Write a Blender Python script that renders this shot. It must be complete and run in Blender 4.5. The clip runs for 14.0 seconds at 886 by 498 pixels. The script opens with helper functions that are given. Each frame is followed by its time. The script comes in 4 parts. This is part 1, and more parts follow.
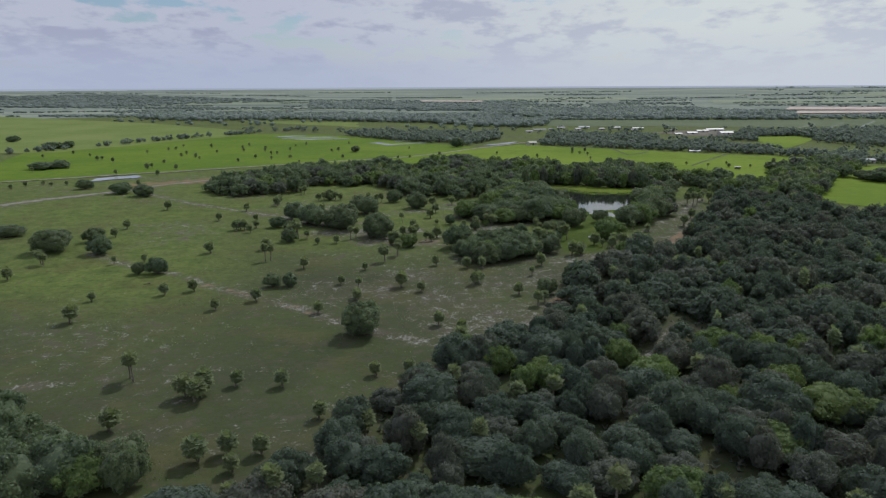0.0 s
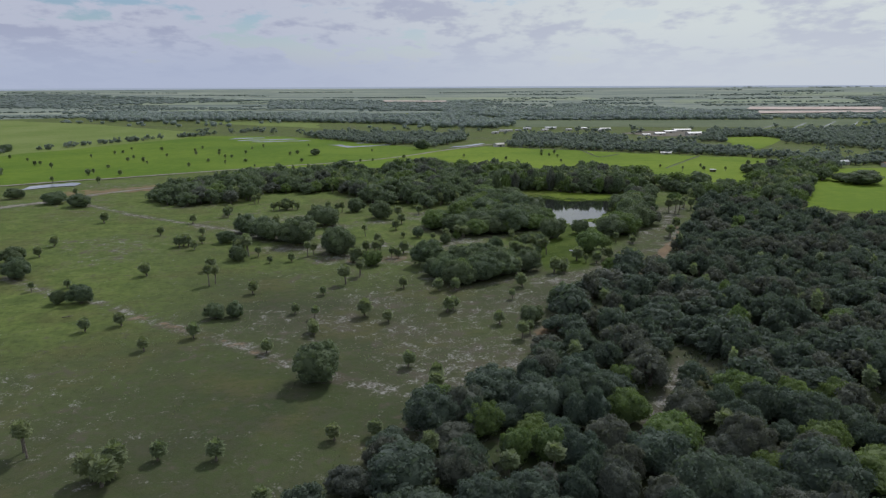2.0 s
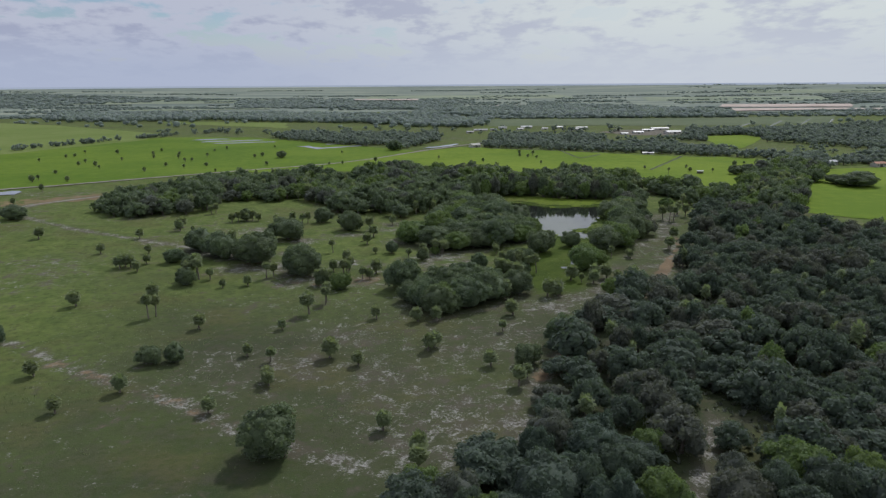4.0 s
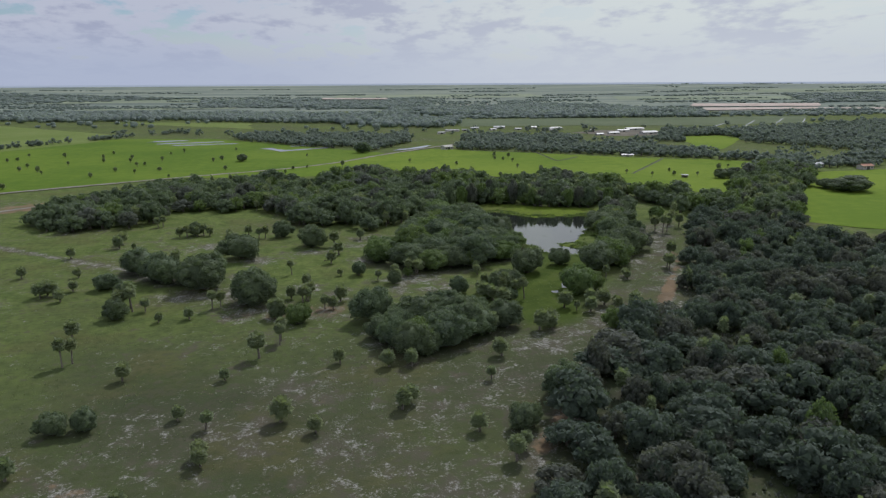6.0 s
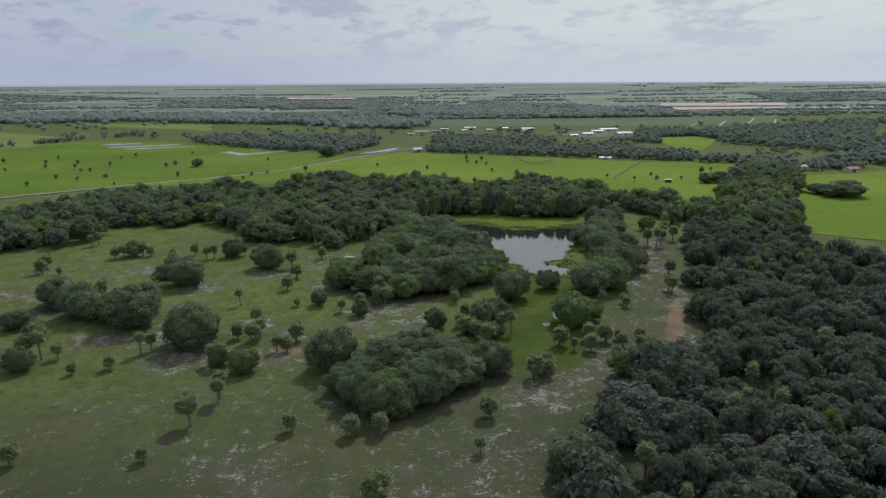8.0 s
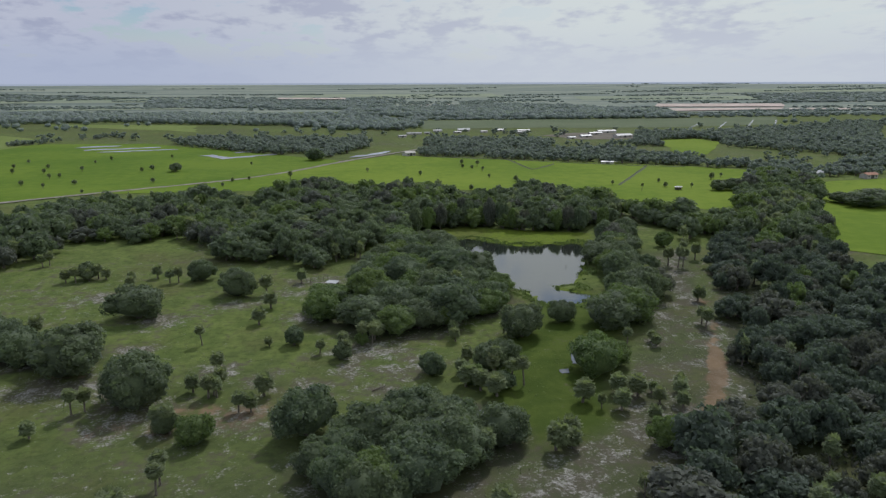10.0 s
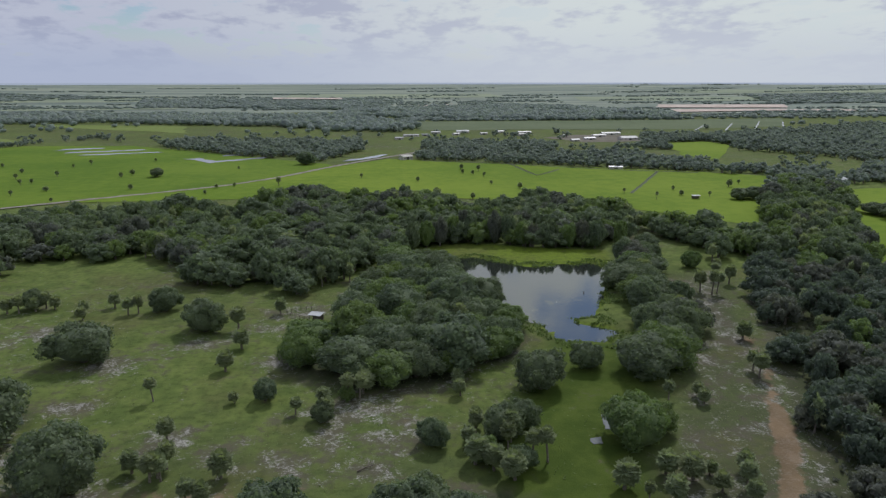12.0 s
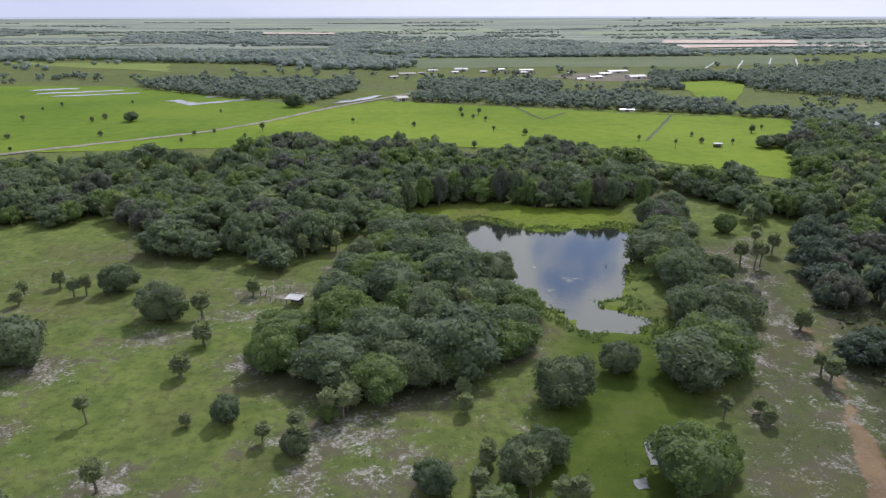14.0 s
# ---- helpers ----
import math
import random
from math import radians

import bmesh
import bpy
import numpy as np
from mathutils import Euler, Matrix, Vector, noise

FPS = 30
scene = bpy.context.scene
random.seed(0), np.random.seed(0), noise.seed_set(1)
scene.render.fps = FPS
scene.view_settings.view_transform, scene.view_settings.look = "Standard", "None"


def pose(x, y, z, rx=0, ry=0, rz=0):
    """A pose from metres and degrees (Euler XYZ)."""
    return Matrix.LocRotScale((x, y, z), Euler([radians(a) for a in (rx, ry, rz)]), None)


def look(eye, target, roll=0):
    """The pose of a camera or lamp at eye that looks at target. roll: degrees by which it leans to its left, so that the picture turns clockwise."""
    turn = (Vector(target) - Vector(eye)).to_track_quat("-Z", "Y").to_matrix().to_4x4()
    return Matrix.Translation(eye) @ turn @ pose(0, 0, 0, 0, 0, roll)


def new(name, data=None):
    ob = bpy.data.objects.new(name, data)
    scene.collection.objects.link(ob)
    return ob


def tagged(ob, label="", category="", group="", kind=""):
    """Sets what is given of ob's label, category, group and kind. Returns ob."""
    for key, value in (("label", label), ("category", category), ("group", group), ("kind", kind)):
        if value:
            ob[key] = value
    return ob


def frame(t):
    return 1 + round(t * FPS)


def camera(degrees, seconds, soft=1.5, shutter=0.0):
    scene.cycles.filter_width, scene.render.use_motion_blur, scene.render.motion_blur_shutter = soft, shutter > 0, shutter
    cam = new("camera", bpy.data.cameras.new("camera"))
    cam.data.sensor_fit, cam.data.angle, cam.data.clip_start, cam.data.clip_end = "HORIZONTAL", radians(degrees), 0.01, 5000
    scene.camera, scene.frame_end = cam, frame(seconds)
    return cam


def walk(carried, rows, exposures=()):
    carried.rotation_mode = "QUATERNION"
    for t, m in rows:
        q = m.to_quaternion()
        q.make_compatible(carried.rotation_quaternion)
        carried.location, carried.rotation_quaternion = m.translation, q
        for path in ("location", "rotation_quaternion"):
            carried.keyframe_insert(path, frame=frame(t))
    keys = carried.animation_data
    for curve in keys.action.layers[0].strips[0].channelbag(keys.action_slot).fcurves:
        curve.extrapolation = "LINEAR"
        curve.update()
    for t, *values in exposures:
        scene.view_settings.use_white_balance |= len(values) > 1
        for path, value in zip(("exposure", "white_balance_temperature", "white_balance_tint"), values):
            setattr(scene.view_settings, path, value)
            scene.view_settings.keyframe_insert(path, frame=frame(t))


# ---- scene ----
cam = camera(64.5, 14.0, soft=1.35)
METRES, EYE, TILT, LEAN, TURN = 251.8, 73.5, 0.35, -0.75, 0.0
ROWS = [
    (0.0, 0.0, 0.0, 0.0, -0.24, -13.49, 1.02),
    (0.5, -0.0023, 0.031, 0.0001, -1.06, -13.53, 1.0),
    (1.0, -0.0037, 0.064, -0.0002, -1.81, -13.54, 1.0),
    (1.5, -0.0047, 0.0987, -0.0005, -2.52, -13.55, 0.96),
    (2.0, -0.0053, 0.1332, -0.0007, -3.23, -13.56, 0.96),
    (2.5, -0.0054, 0.1684, -0.0011, -4.01, -13.59, 0.96),
    (3.0, -0.0052, 0.2038, -0.0011, -4.46, -13.65, 0.98),
    (5.5, 0.0023, 0.3849, -0.0019, -7.32, -13.87, 1.04),
    (6.0, 0.0053, 0.4209, -0.002, -7.95, -13.88, 0.97),
    (6.5, 0.0086, 0.4578, -0.0022, -9.0, -13.89, 0.97),
    (7.0, 0.0123, 0.4938, -0.0023, -9.68, -13.92, 0.95),
    (7.5, 0.0163, 0.5297, -0.0025, -10.19, -13.94, 0.93),
    (8.0, 0.0209, 0.5658, -0.0028, -10.51, -13.96, 0.93),
    (10.5, 0.0466, 0.7444, -0.0044, -11.19, -13.97, 0.79),
    (11.0, 0.0523, 0.7798, -0.0048, -11.2, -13.97, 0.76),
    (11.5, 0.058, 0.816, -0.0051, -11.28, -13.96, 0.71),
    (12.0, 0.0638, 0.8515, -0.005, -11.36, -13.98, 0.69),
    (12.5, 0.0698, 0.887, -0.0052, -11.43, -14.24, 0.67),
    (13.0, 0.0757, 0.9222, -0.0052, -11.53, -14.74, 0.68),
    (13.5, 0.0816, 0.9575, -0.0053, -11.59, -16.86, 0.68),
    (14.0, 0.0878, 0.9935, -0.0052, -11.63, -18.98, 0.69),
]
walk(cam, [(t, pose(0, 0, EYE, TILT, LEAN, TURN) @ pose(METRES * x, METRES * y, METRES * z, 90 + pitch, roll, yaw)) for t, x, y, z, yaw, pitch, roll in ROWS],
     [(0.0, 0.15, 6080, 13), (12.5, 0.15, 6080, 13), (13.0, 0.17, 6080, 13), (13.5, 0.33, 6080, 13), (14.0, 0.75, 6150, 19)])

# ---- world and sun ----
SUN_AZ, SUN_EL = 31.0, 47.0   # degrees clockwise from +y, degrees above the horizon
sun_way = Vector((math.sin(radians(SUN_AZ)) * math.cos(radians(SUN_EL)),
                  math.cos(radians(SUN_AZ)) * math.cos(radians(SUN_EL)), math.sin(radians(SUN_EL))))
sun_data = bpy.data.lights.new("sun", "SUN")
sun_data.energy, sun_data.angle, sun_data.color = 1.8, radians(4.0), (1.0, 0.96, 0.89)
sun = new("sun", sun_data)
sun.matrix_world = look(sun_way * 900, (0, 0, 0))


def link(tree, a, b):
    tree.links.new(a, b)


def node(tree, kind, **inputs):
    n = tree.nodes.new(kind)
    for k, v in inputs.items():
        n.inputs[k.replace("_", " ")].default_value = v
    return n


def maths(tree, op, a, b=None, clamp=False):
    n = tree.nodes.new("ShaderNodeMath")
    n.operation, n.use_clamp = op, clamp
    for i, v in enumerate((a, b)):
        if v is None:
            continue
        if isinstance(v, (int, float)):
            n.inputs[i].default_value = v
        else:
            link(tree, v, n.inputs[i])
    return n.outputs[0]


def blend(tree, fac, a, b, mode="MIX"):
    n = tree.nodes.new("ShaderNodeMix")
    n.data_type, n.blend_type = "RGBA", mode
    for sock, v in ((n.inputs[0], fac), (n.inputs[6], a), (n.inputs[7], b)):
        if isinstance(v, (int, float)):
            sock.default_value = v
        elif isinstance(v, tuple):
            sock.default_value = (*v, 1)
        else:
            link(tree, v, sock)
    return n.outputs[2]


def ramp(tree, fac, lo, hi):
    n = tree.nodes.new("ShaderNodeMapRange")
    n.interpolation_type = "SMOOTHSTEP"
    n.inputs["From Min"].default_value, n.inputs["From Max"].default_value = lo, hi
    link(tree, fac, n.inputs["Value"])
    return n.outputs["Result"]


def grain(tree, vector, scale, detail=4.0, rough=0.55):
    n = node(tree, "ShaderNodeTexNoise", Scale=scale, Detail=detail, Roughness=rough)
    link(tree, vector, n.inputs["Vector"])
    return n.outputs["Fac"]


def make_world():
    w = bpy.data.worlds.new("hazy_sky")
    scene.world = w
    w.use_nodes = True
    t = w.node_tree
    t.nodes.clear()
    sky = t.nodes.new("ShaderNodeTexSky")
    sky.sky_type, sky.sun_disc = "NISHITA", False
    sky.sun_elevation, sky.sun_rotation = radians(SUN_EL), radians(SUN_AZ)
    sky.air_density, sky.dust_density, sky.ozone_density = 1.0, 0.4, 3.0
    clear = node(t, "ShaderNodeBackground", Strength=0.062)
    link(t, sky.outputs[0], clear.inputs["Color"])
    way = t.nodes.new("ShaderNodeTexCoord").outputs["Generated"]
    split = t.nodes.new("ShaderNodeSeparateXYZ")
    link(t, way, split.inputs[0])
    # cloud cells lie on a level sheet, so they crowd together towards the horizon
    rise = maths(t, "ADD", maths(t, "MAXIMUM", split.outputs["Z"], 0.0), 0.2)
    flat = t.nodes.new("ShaderNodeCombineXYZ")
    link(t, maths(t, "DIVIDE", split.outputs["X"], rise), flat.inputs["X"])
    link(t, maths(t, "MULTIPLY", maths(t, "DIVIDE", split.outputs["Y"], rise), 0.75), flat.inputs["Y"])
    flat.inputs["Z"].default_value = 3.7
    big = grain(t, flat.outputs[0], 2.3, 8.0, 0.57)
    fine = grain(t, flat.outputs[0], 6.5, 6.0, 0.6)
    body = maths(t, "ADD", maths(t, "MULTIPLY", big, 0.58), maths(t, "MULTIPLY", fine, 0.42))
    # brighter, creamier veil towards the sun's side
    dot = t.nodes.new("ShaderNodeVectorMath")
    dot.operation = "DOT_PRODUCT"
    link(t, way, dot.inputs[0])
    dot.inputs[1].default_value = (math.cos(radians(6)), -math.sin(radians(6)), 0)
    sunny = ramp(t, dot.outputs["Value"], -0.40, 0.30)
    lit = blend(t, sunny, (0.43, 0.45, 0.51), (0.575, 0.61, 0.575))
    shade = blend(t, sunny, (0.29, 0.31, 0.40), (0.42, 0.44, 0.50))
    # violet-grey bases of the broken cloud
    puff = ramp(t, body, 0.48, 0.59)
    cloud = blend(t, maths(t, "MULTIPLY", puff, 0.78), lit, shade)
    # the haze gathers towards the horizon
    low = ramp(t, split.outputs["Z"], 0.085, 0.012)
    cloud = blend(t, maths(t, "MULTIPLY", low, 0.9), cloud, blend(t, sunny, (0.37, 0.41, 0.50), (0.50, 0.53, 0.555)))
    overcast = node(t, "ShaderNodeBackground", Strength=1.0)
    link(t, cloud, overcast.inputs["Color"])
    mix = t.nodes.new("ShaderNodeMixShader")
    cover = maths(t, "MAXIMUM", maths(t, "MAXIMUM", ramp(t, big, 0.36, 0.44), low), maths(t, "MULTIPLY", maths(t, "MULTIPLY", sunny, 0.9), ramp(t, split.outputs["Z"], 0.22, 0.12)))
    link(t, cover, mix.inputs[0])
    link(t, clear.outputs[0], mix.inputs[1])
    link(t, overcast.outputs[0], mix.inputs[2])
    out = t.nodes.new("ShaderNodeOutputWorld")
    link(t, mix.outputs[0], out.inputs[0])


make_world()


# ---- materials ----
def material(name, rough=0.8, spec=0.3):
    m = bpy.data.materials.new(name)
    m.use_nodes = True
    t = m.node_tree
    b = t.nodes["Principled BSDF"]
    b.inputs["Roughness"].default_value = rough
    b.inputs["Specular IOR Level"].default_value = spec
    return m, t, b


def place_of(t):
    return t.nodes.new("ShaderNodeNewGeometry").outputs["Position"]


def bump(t, b, height, strength, distance):
    n = node(t, "ShaderNodeBump", Strength=strength, Distance=distance)
    link(t, height, n.inputs["Height"])
    link(t, n.outputs[0], b.inputs["Normal"])


def leaf_material(name, dark, mid, light, size=1.6):
    """Foliage: leaf clumps of varied green, drifting from tree to tree."""
    m, t, b = material(name, 0.72, 0.18)
    geo = t.nodes.new("ShaderNodeNewGeometry")
    pos, isle = geo.outputs["Position"], geo.outputs["Random Per Island"]
    whole = t.nodes.new("ShaderNodeObjectInfo").outputs["Random"]
    patch = grain(t, pos, 0.11, 2.0)
    clump = grain(t, pos, size, 3.0)
    base = blend(t, ramp(t, patch, 0.38, 0.62), dark, mid)
    base = blend(t, maths(t, "MULTIPLY", ramp(t, clump, 0.46, 0.66), 0.6), base, light)
    base = blend(t, maths(t, "MULTIPLY", isle, 0.14), base, light)
    base = blend(t, maths(t, "MULTIPLY", whole, 0.35), base, (mid[0] * 1.15, mid[1] * 0.95, mid[2] * 0.8))
    link(t, base, b.inputs["Base Color"])
    bump(t, b, grain(t, pos, 2.6, 5.0, 0.7), 0.5, 0.4)
    # bluish sheen stands in for haze that lifts the dark foliage
    b.inputs["Sheen Weight"].default_value, b.inputs["Sheen Roughness"].default_value = 0.22, 0.6
    b.inputs["Sheen Tint"].default_value = (0.80, 0.90, 0.92, 1)
    # thin leaves let some light through
    thin = t.nodes.new("ShaderNodeBsdfTranslucent")
    link(t, blend(t, 1.0, base, (1.25, 1.35, 0.9), "MULTIPLY"), thin.inputs["Color"])
    mix = t.nodes.new("ShaderNodeMixShader")
    mix.inputs[0].default_value = 0.42
    link(t, b.outputs[0], mix.inputs[1])
    link(t, thin.outputs[0], mix.inputs[2])
    link(t, mix.outputs[0], t.nodes["Material Output"].inputs["Surface"])
    return m


def plain_material(name, a, c, scale, rough=0.8, spec=0.3, relief=0.3, metal=0.0):
    """Two close tones broken up at two scales."""
    m, t, b = material(name, rough, spec)
    pos = place_of(t)
    f = maths(t, "ADD", maths(t, "MULTIPLY", grain(t, pos, scale), 0.6), maths(t, "MULTIPLY", grain(t, pos, scale * 7), 0.4))
    link(t, blend(t, ramp(t, f, 0.38, 0.62), a, c), b.inputs["Base Color"])
    b.inputs["Metallic"].default_value = metal
    bump(t, b, f, relief, 0.1 / scale)
    return m


OAK = leaf_material("oak_leaves", (0.074, 0.108, 0.061), (0.125, 0.171, 0.088), (0.193, 0.243, 0.126))
GREEN = leaf_material("fresh_leaves", (0.090, 0.145, 0.042), (0.138, 0.204, 0.056), (0.200, 0.262, 0.085))
GREY = leaf_material("grey_brush_leaves", (0.080, 0.092, 0.074), (0.114, 0.128, 0.102), (0.156, 0.170, 0.132))
FROND = leaf_material("palm_fronds", (0.125, 0.165, 0.075), (0.182, 0.226, 0.105), (0.275, 0.312, 0.168), 2.5)
# pale bluish tones of these two put distance haze into the leaf colour
FAR_HAZE_LEAF = leaf_material("haze_tinted_far_leaves", (0.145, 0.185, 0.172), (0.190, 0.232, 0.210), (0.240, 0.282, 0.245), 0.35)
DISTANT_HAZE_LEAF = leaf_material("haze_tinted_distant_leaves", (0.215, 0.260, 0.260), (0.255, 0.300, 0.292), (0.295, 0.340, 0.320), 0.1)
# dull green whose blue cast is haze over the woods, put into the colour
DULL_HAZED = leaf_material("hazed_dull_oak_leaves", (0.050, 0.078, 0.058), (0.086, 0.122, 0.088), (0.136, 0.176, 0.124))
BARK = plain_material("bark", (0.10, 0.085, 0.07), (0.20, 0.18, 0.155), 2.0, 0.9, 0.1, 0.6)
PALM_BARK = plain_material("palm_bark", (0.14, 0.12, 0.10), (0.25, 0.225, 0.19), 3.0, 0.9, 0.1, 0.6)
SAND = plain_material("sand_road", (0.20, 0.18, 0.15), (0.30, 0.28, 0.245), 0.15, 0.95, 0.1, 0.3)
ROOF = plain_material("white_sheet_roof", (0.32, 0.33, 0.35), (0.50, 0.51, 0.52), 0.4, 0.45, 0.4, 0.1)
GREY_ROOF = plain_material("grey_sheet_roof", (0.18, 0.19, 0.20), (0.30, 0.31, 0.32), 0.4, 0.45, 0.4, 0.1)
RUST = plain_material("rusted_sheet_roof", (0.30, 0.14, 0.09), (0.42, 0.22, 0.15), 0.5, 0.7, 0.3, 0.1)
WALL = plain_material("painted_wall", (0.40, 0.38, 0.34), (0.58, 0.56, 0.52), 0.4, 0.8, 0.3, 0.1)
DOOR = plain_material("dark_door", (0.06, 0.06, 0.06), (0.10, 0.095, 0.09), 0.6, 0.6, 0.3, 0.1)
WOOD = plain_material("weathered_wood", (0.13, 0.11, 0.09), (0.25, 0.225, 0.19), 1.5, 0.9, 0.15, 0.4)
YARD = plain_material("yard_soil", (0.125, 0.115, 0.09), (0.20, 0.18, 0.15), 0.05, 0.95, 0.1, 0.2)
PLOT = plain_material("bare_plot", (0.42, 0.34, 0.29), (0.56, 0.48, 0.43), 0.02, 0.95, 0.1, 0.1)


def water_material():
    m, t, b = material("pond_water", 0.035, 1.0)
    pos = place_of(t)
    b.inputs["IOR"].default_value = 1.9
    scum = ramp(t, grain(t, pos, 0.10, 6.0, 0.65), 0.60, 0.72)
    link(t, blend(t, scum, (0.022, 0.026, 0.022), (0.075, 0.095, 0.035)), b.inputs["Base Color"])
    link(t, maths(t, "ADD", maths(t, "MULTIPLY", scum, 0.35), 0.035), b.inputs["Roughness"])
    bump(t, b, grain(t, pos, 0.9, 3.0), 0.05, 0.2)
    return m


WATER = water_material()
PUDDLE = plain_material("puddle_water", (0.10, 0.11, 0.115), (0.15, 0.16, 0.165), 0.4, 0.12, 0.6, 0.05)
# pale base puts the bright sky reflection into the water's colour
SHALLOW = plain_material("shallow_sky_pale_water", (0.23, 0.25, 0.28), (0.34, 0.36, 0.385), 0.03, 0.25, 0.6, 0.05)


def ground_material():
    m, t, b = material("pasture_and_sand", 0.95, 0.08)
    pos = place_of(t)
    sand = t.nodes.new("ShaderNodeAttribute")
    sand.attribute_name = "sand"
    lush_lit = t.nodes.new("ShaderNodeAttribute")
    lush_lit.attribute_name = "lush_lit"
    moist = t.nodes.new("ShaderNodeAttribute")
    moist.attribute_name = "moist"
    wide = grain(t, pos, 0.012, 4.0)
    mid = grain(t, pos, 0.06, 5.0, 0.6)
    patch = grain(t, pos, 0.12, 7.0, 0.62)
    fine = grain(t, pos, 0.45, 5.0, 0.65)
    tuft = grain(t, pos, 2.4, 4.0, 0.7)
    # dry near grass, darkened further: cloud shade is put into its colour
    dry_shaded = blend(t, ramp(t, patch, 0.38, 0.62), (0.065, 0.062, 0.047), (0.034, 0.051, 0.024))
    wet = blend(t, ramp(t, patch, 0.36, 0.64), (0.090, 0.127, 0.034), (0.147, 0.188, 0.051))
    grass = blend(t, maths(t, "ADD", lush_lit.outputs["Fac"], maths(t, "MULTIPLY", maths(t, "SUBTRACT", wide, 0.5), 1.2), True), dry_shaded, wet)
    grass = blend(t, ramp(t, lush_lit.outputs["Fac"], 0.95, 1.3), grass, (0.135, 0.190, 0.020))
    straw = grain(t, pos, 0.028, 6.0, 0.66)
    grass = blend(t, maths(t, "MULTIPLY", ramp(t, straw, 0.48, 0.64), 0.5), grass, (0.112, 0.106, 0.046))
    grass = blend(t, maths(t, "MULTIPLY", ramp(t, fine, 0.42, 0.70), 0.55), grass, (0.040, 0.058, 0.016))
    grass = blend(t, maths(t, "MULTIPLY", ramp(t, tuft, 0.45, 0.75), 0.3), grass, (0.11, 0.118, 0.045))
    grass = blend(t, maths(t, "MULTIPLY", moist.outputs["Fac"], 0.9), grass, blend(t, ramp(t, patch, 0.4, 0.62), (0.050, 0.080, 0.012), (0.074, 0.106, 0.018)))
    # worn soil in broad mottles; bare white sand in broken wisps on top of it
    amount = maths(t, "MULTIPLY", sand.outputs["Fac"], 0.40)
    cut = maths(t, "ADD", maths(t, "MULTIPLY", fine, 0.3), maths(t, "MULTIPLY", patch, 0.7))
    worn = ramp(t, maths(t, "ADD", cut, amount), 0.57, 0.74)
    grass = blend(t, maths(t, "MULTIPLY", worn, 0.8), grass, (0.098, 0.087, 0.068))
    wisp = node(t, "ShaderNodeTexNoise", Scale=0.22, Detail=11.0, Roughness=0.76, Distortion=0.5)
    link(t, pos, wisp.inputs["Vector"])
    crumbs = grain(t, pos, 1.3, 5.0, 0.75)
    bits = maths(t, "ADD", maths(t, "MULTIPLY", wisp.outputs["Fac"], 0.6), maths(t, "MULTIPLY", crumbs, 0.4))
    bare = ramp(t, maths(t, "ADD", bits, maths(t, "MULTIPLY", sand.outputs["Fac"], 0.25)), 0.598, 0.69)
    soil = blend(t, ramp(t, tuft, 0.4, 0.65), (0.22, 0.21, 0.188), (0.50, 0.49, 0.465))
    field = blend(t, maths(t, "MULTIPLY", bare, 0.72), grass, soil)
    clay = t.nodes.new("ShaderNodeAttribute")
    clay.attribute_name = "clay"
    red = ramp(t, maths(t, "ADD", clay.outputs["Fac"], maths(t, "MULTIPLY", maths(t, "SUBTRACT", cut, 0.5), 2.2)), 0.25, 0.6)
    link(t, blend(t, maths(t, "MULTIPLY", red, 0.85), field, blend(t, ramp(t, mid, 0.35, 0.65), (0.160, 0.114, 0.070), (0.245, 0.172, 0.104))), b.inputs["Base Color"])
    bump(t, b, tuft, 0.5, 0.25)
    return m


GROUND = ground_material()


def field_material(name, a, c, bands=0.0):
    """Grassland of two tones; bands: how strongly long strips of other tone cross it."""
    m, t, b = material(name, 0.95, 0.08)
    pos = place_of(t)
    f = maths(t, "ADD", maths(t, "MULTIPLY", grain(t, pos, 0.008, 5.0, 0.6), 0.6), maths(t, "MULTIPLY", grain(t, pos, 0.12, 5.0, 0.65), 0.4))
    if bands:
        mp = t.nodes.new("ShaderNodeMapping")
        mp.inputs["Scale"].default_value = (0.0011, 0.0065, 0.001)
        link(t, pos, mp.inputs["Vector"])
        f = maths(t, "ADD", maths(t, "MULTIPLY", f, 1 - bands), maths(t, "MULTIPLY", grain(t, mp.outputs[0], 1.0, 6.0, 0.62), bands))
    link(t, blend(t, ramp(t, f, 0.38, 0.62), a, c), b.inputs["Base Color"])
    bump(t, b, grain(t, pos, 1.2, 3.0), 0.4, 0.3)
    return m


# greener west of the road, with its cloud shadow put into the colour
FIELD_BRIGHT = field_material("bright_pasture", (0.086, 0.150, 0.016), (0.135, 0.200, 0.024))
FIELD_YELLOW = field_material("yellow_green_pasture", (0.112, 0.180, 0.018), (0.170, 0.236, 0.028))
FIELD_PALE = field_material("pale_pasture", (0.135, 0.185, 0.045), (0.180, 0.222, 0.070))
FIELD_DULL = field_material("dull_pasture", (0.105, 0.135, 0.075), (0.135, 0.165, 0.095))
# far grassland, paled towards grey so the colour itself carries the haze
FIELD_DISTANT_HAZE = field_material("haze_paled_pasture", (0.190, 0.230, 0.165), (0.275, 0.310, 0.215), 0.5)
FIELD_FAR_HAZE = field_material("haze_paled_plain", (0.150, 0.185, 0.165), (0.270, 0.300, 0.235), 0.75)
# emission imitates sunlit haze at the horizon; no lamp is there
HAZE_GLOW = bpy.data.materials.new("horizon_haze_glow")
HAZE_GLOW.use_nodes = True
HAZE_GLOW.node_tree.nodes["Principled BSDF"].inputs["Base Color"].default_value = (0.10, 0.11, 0.12, 1)
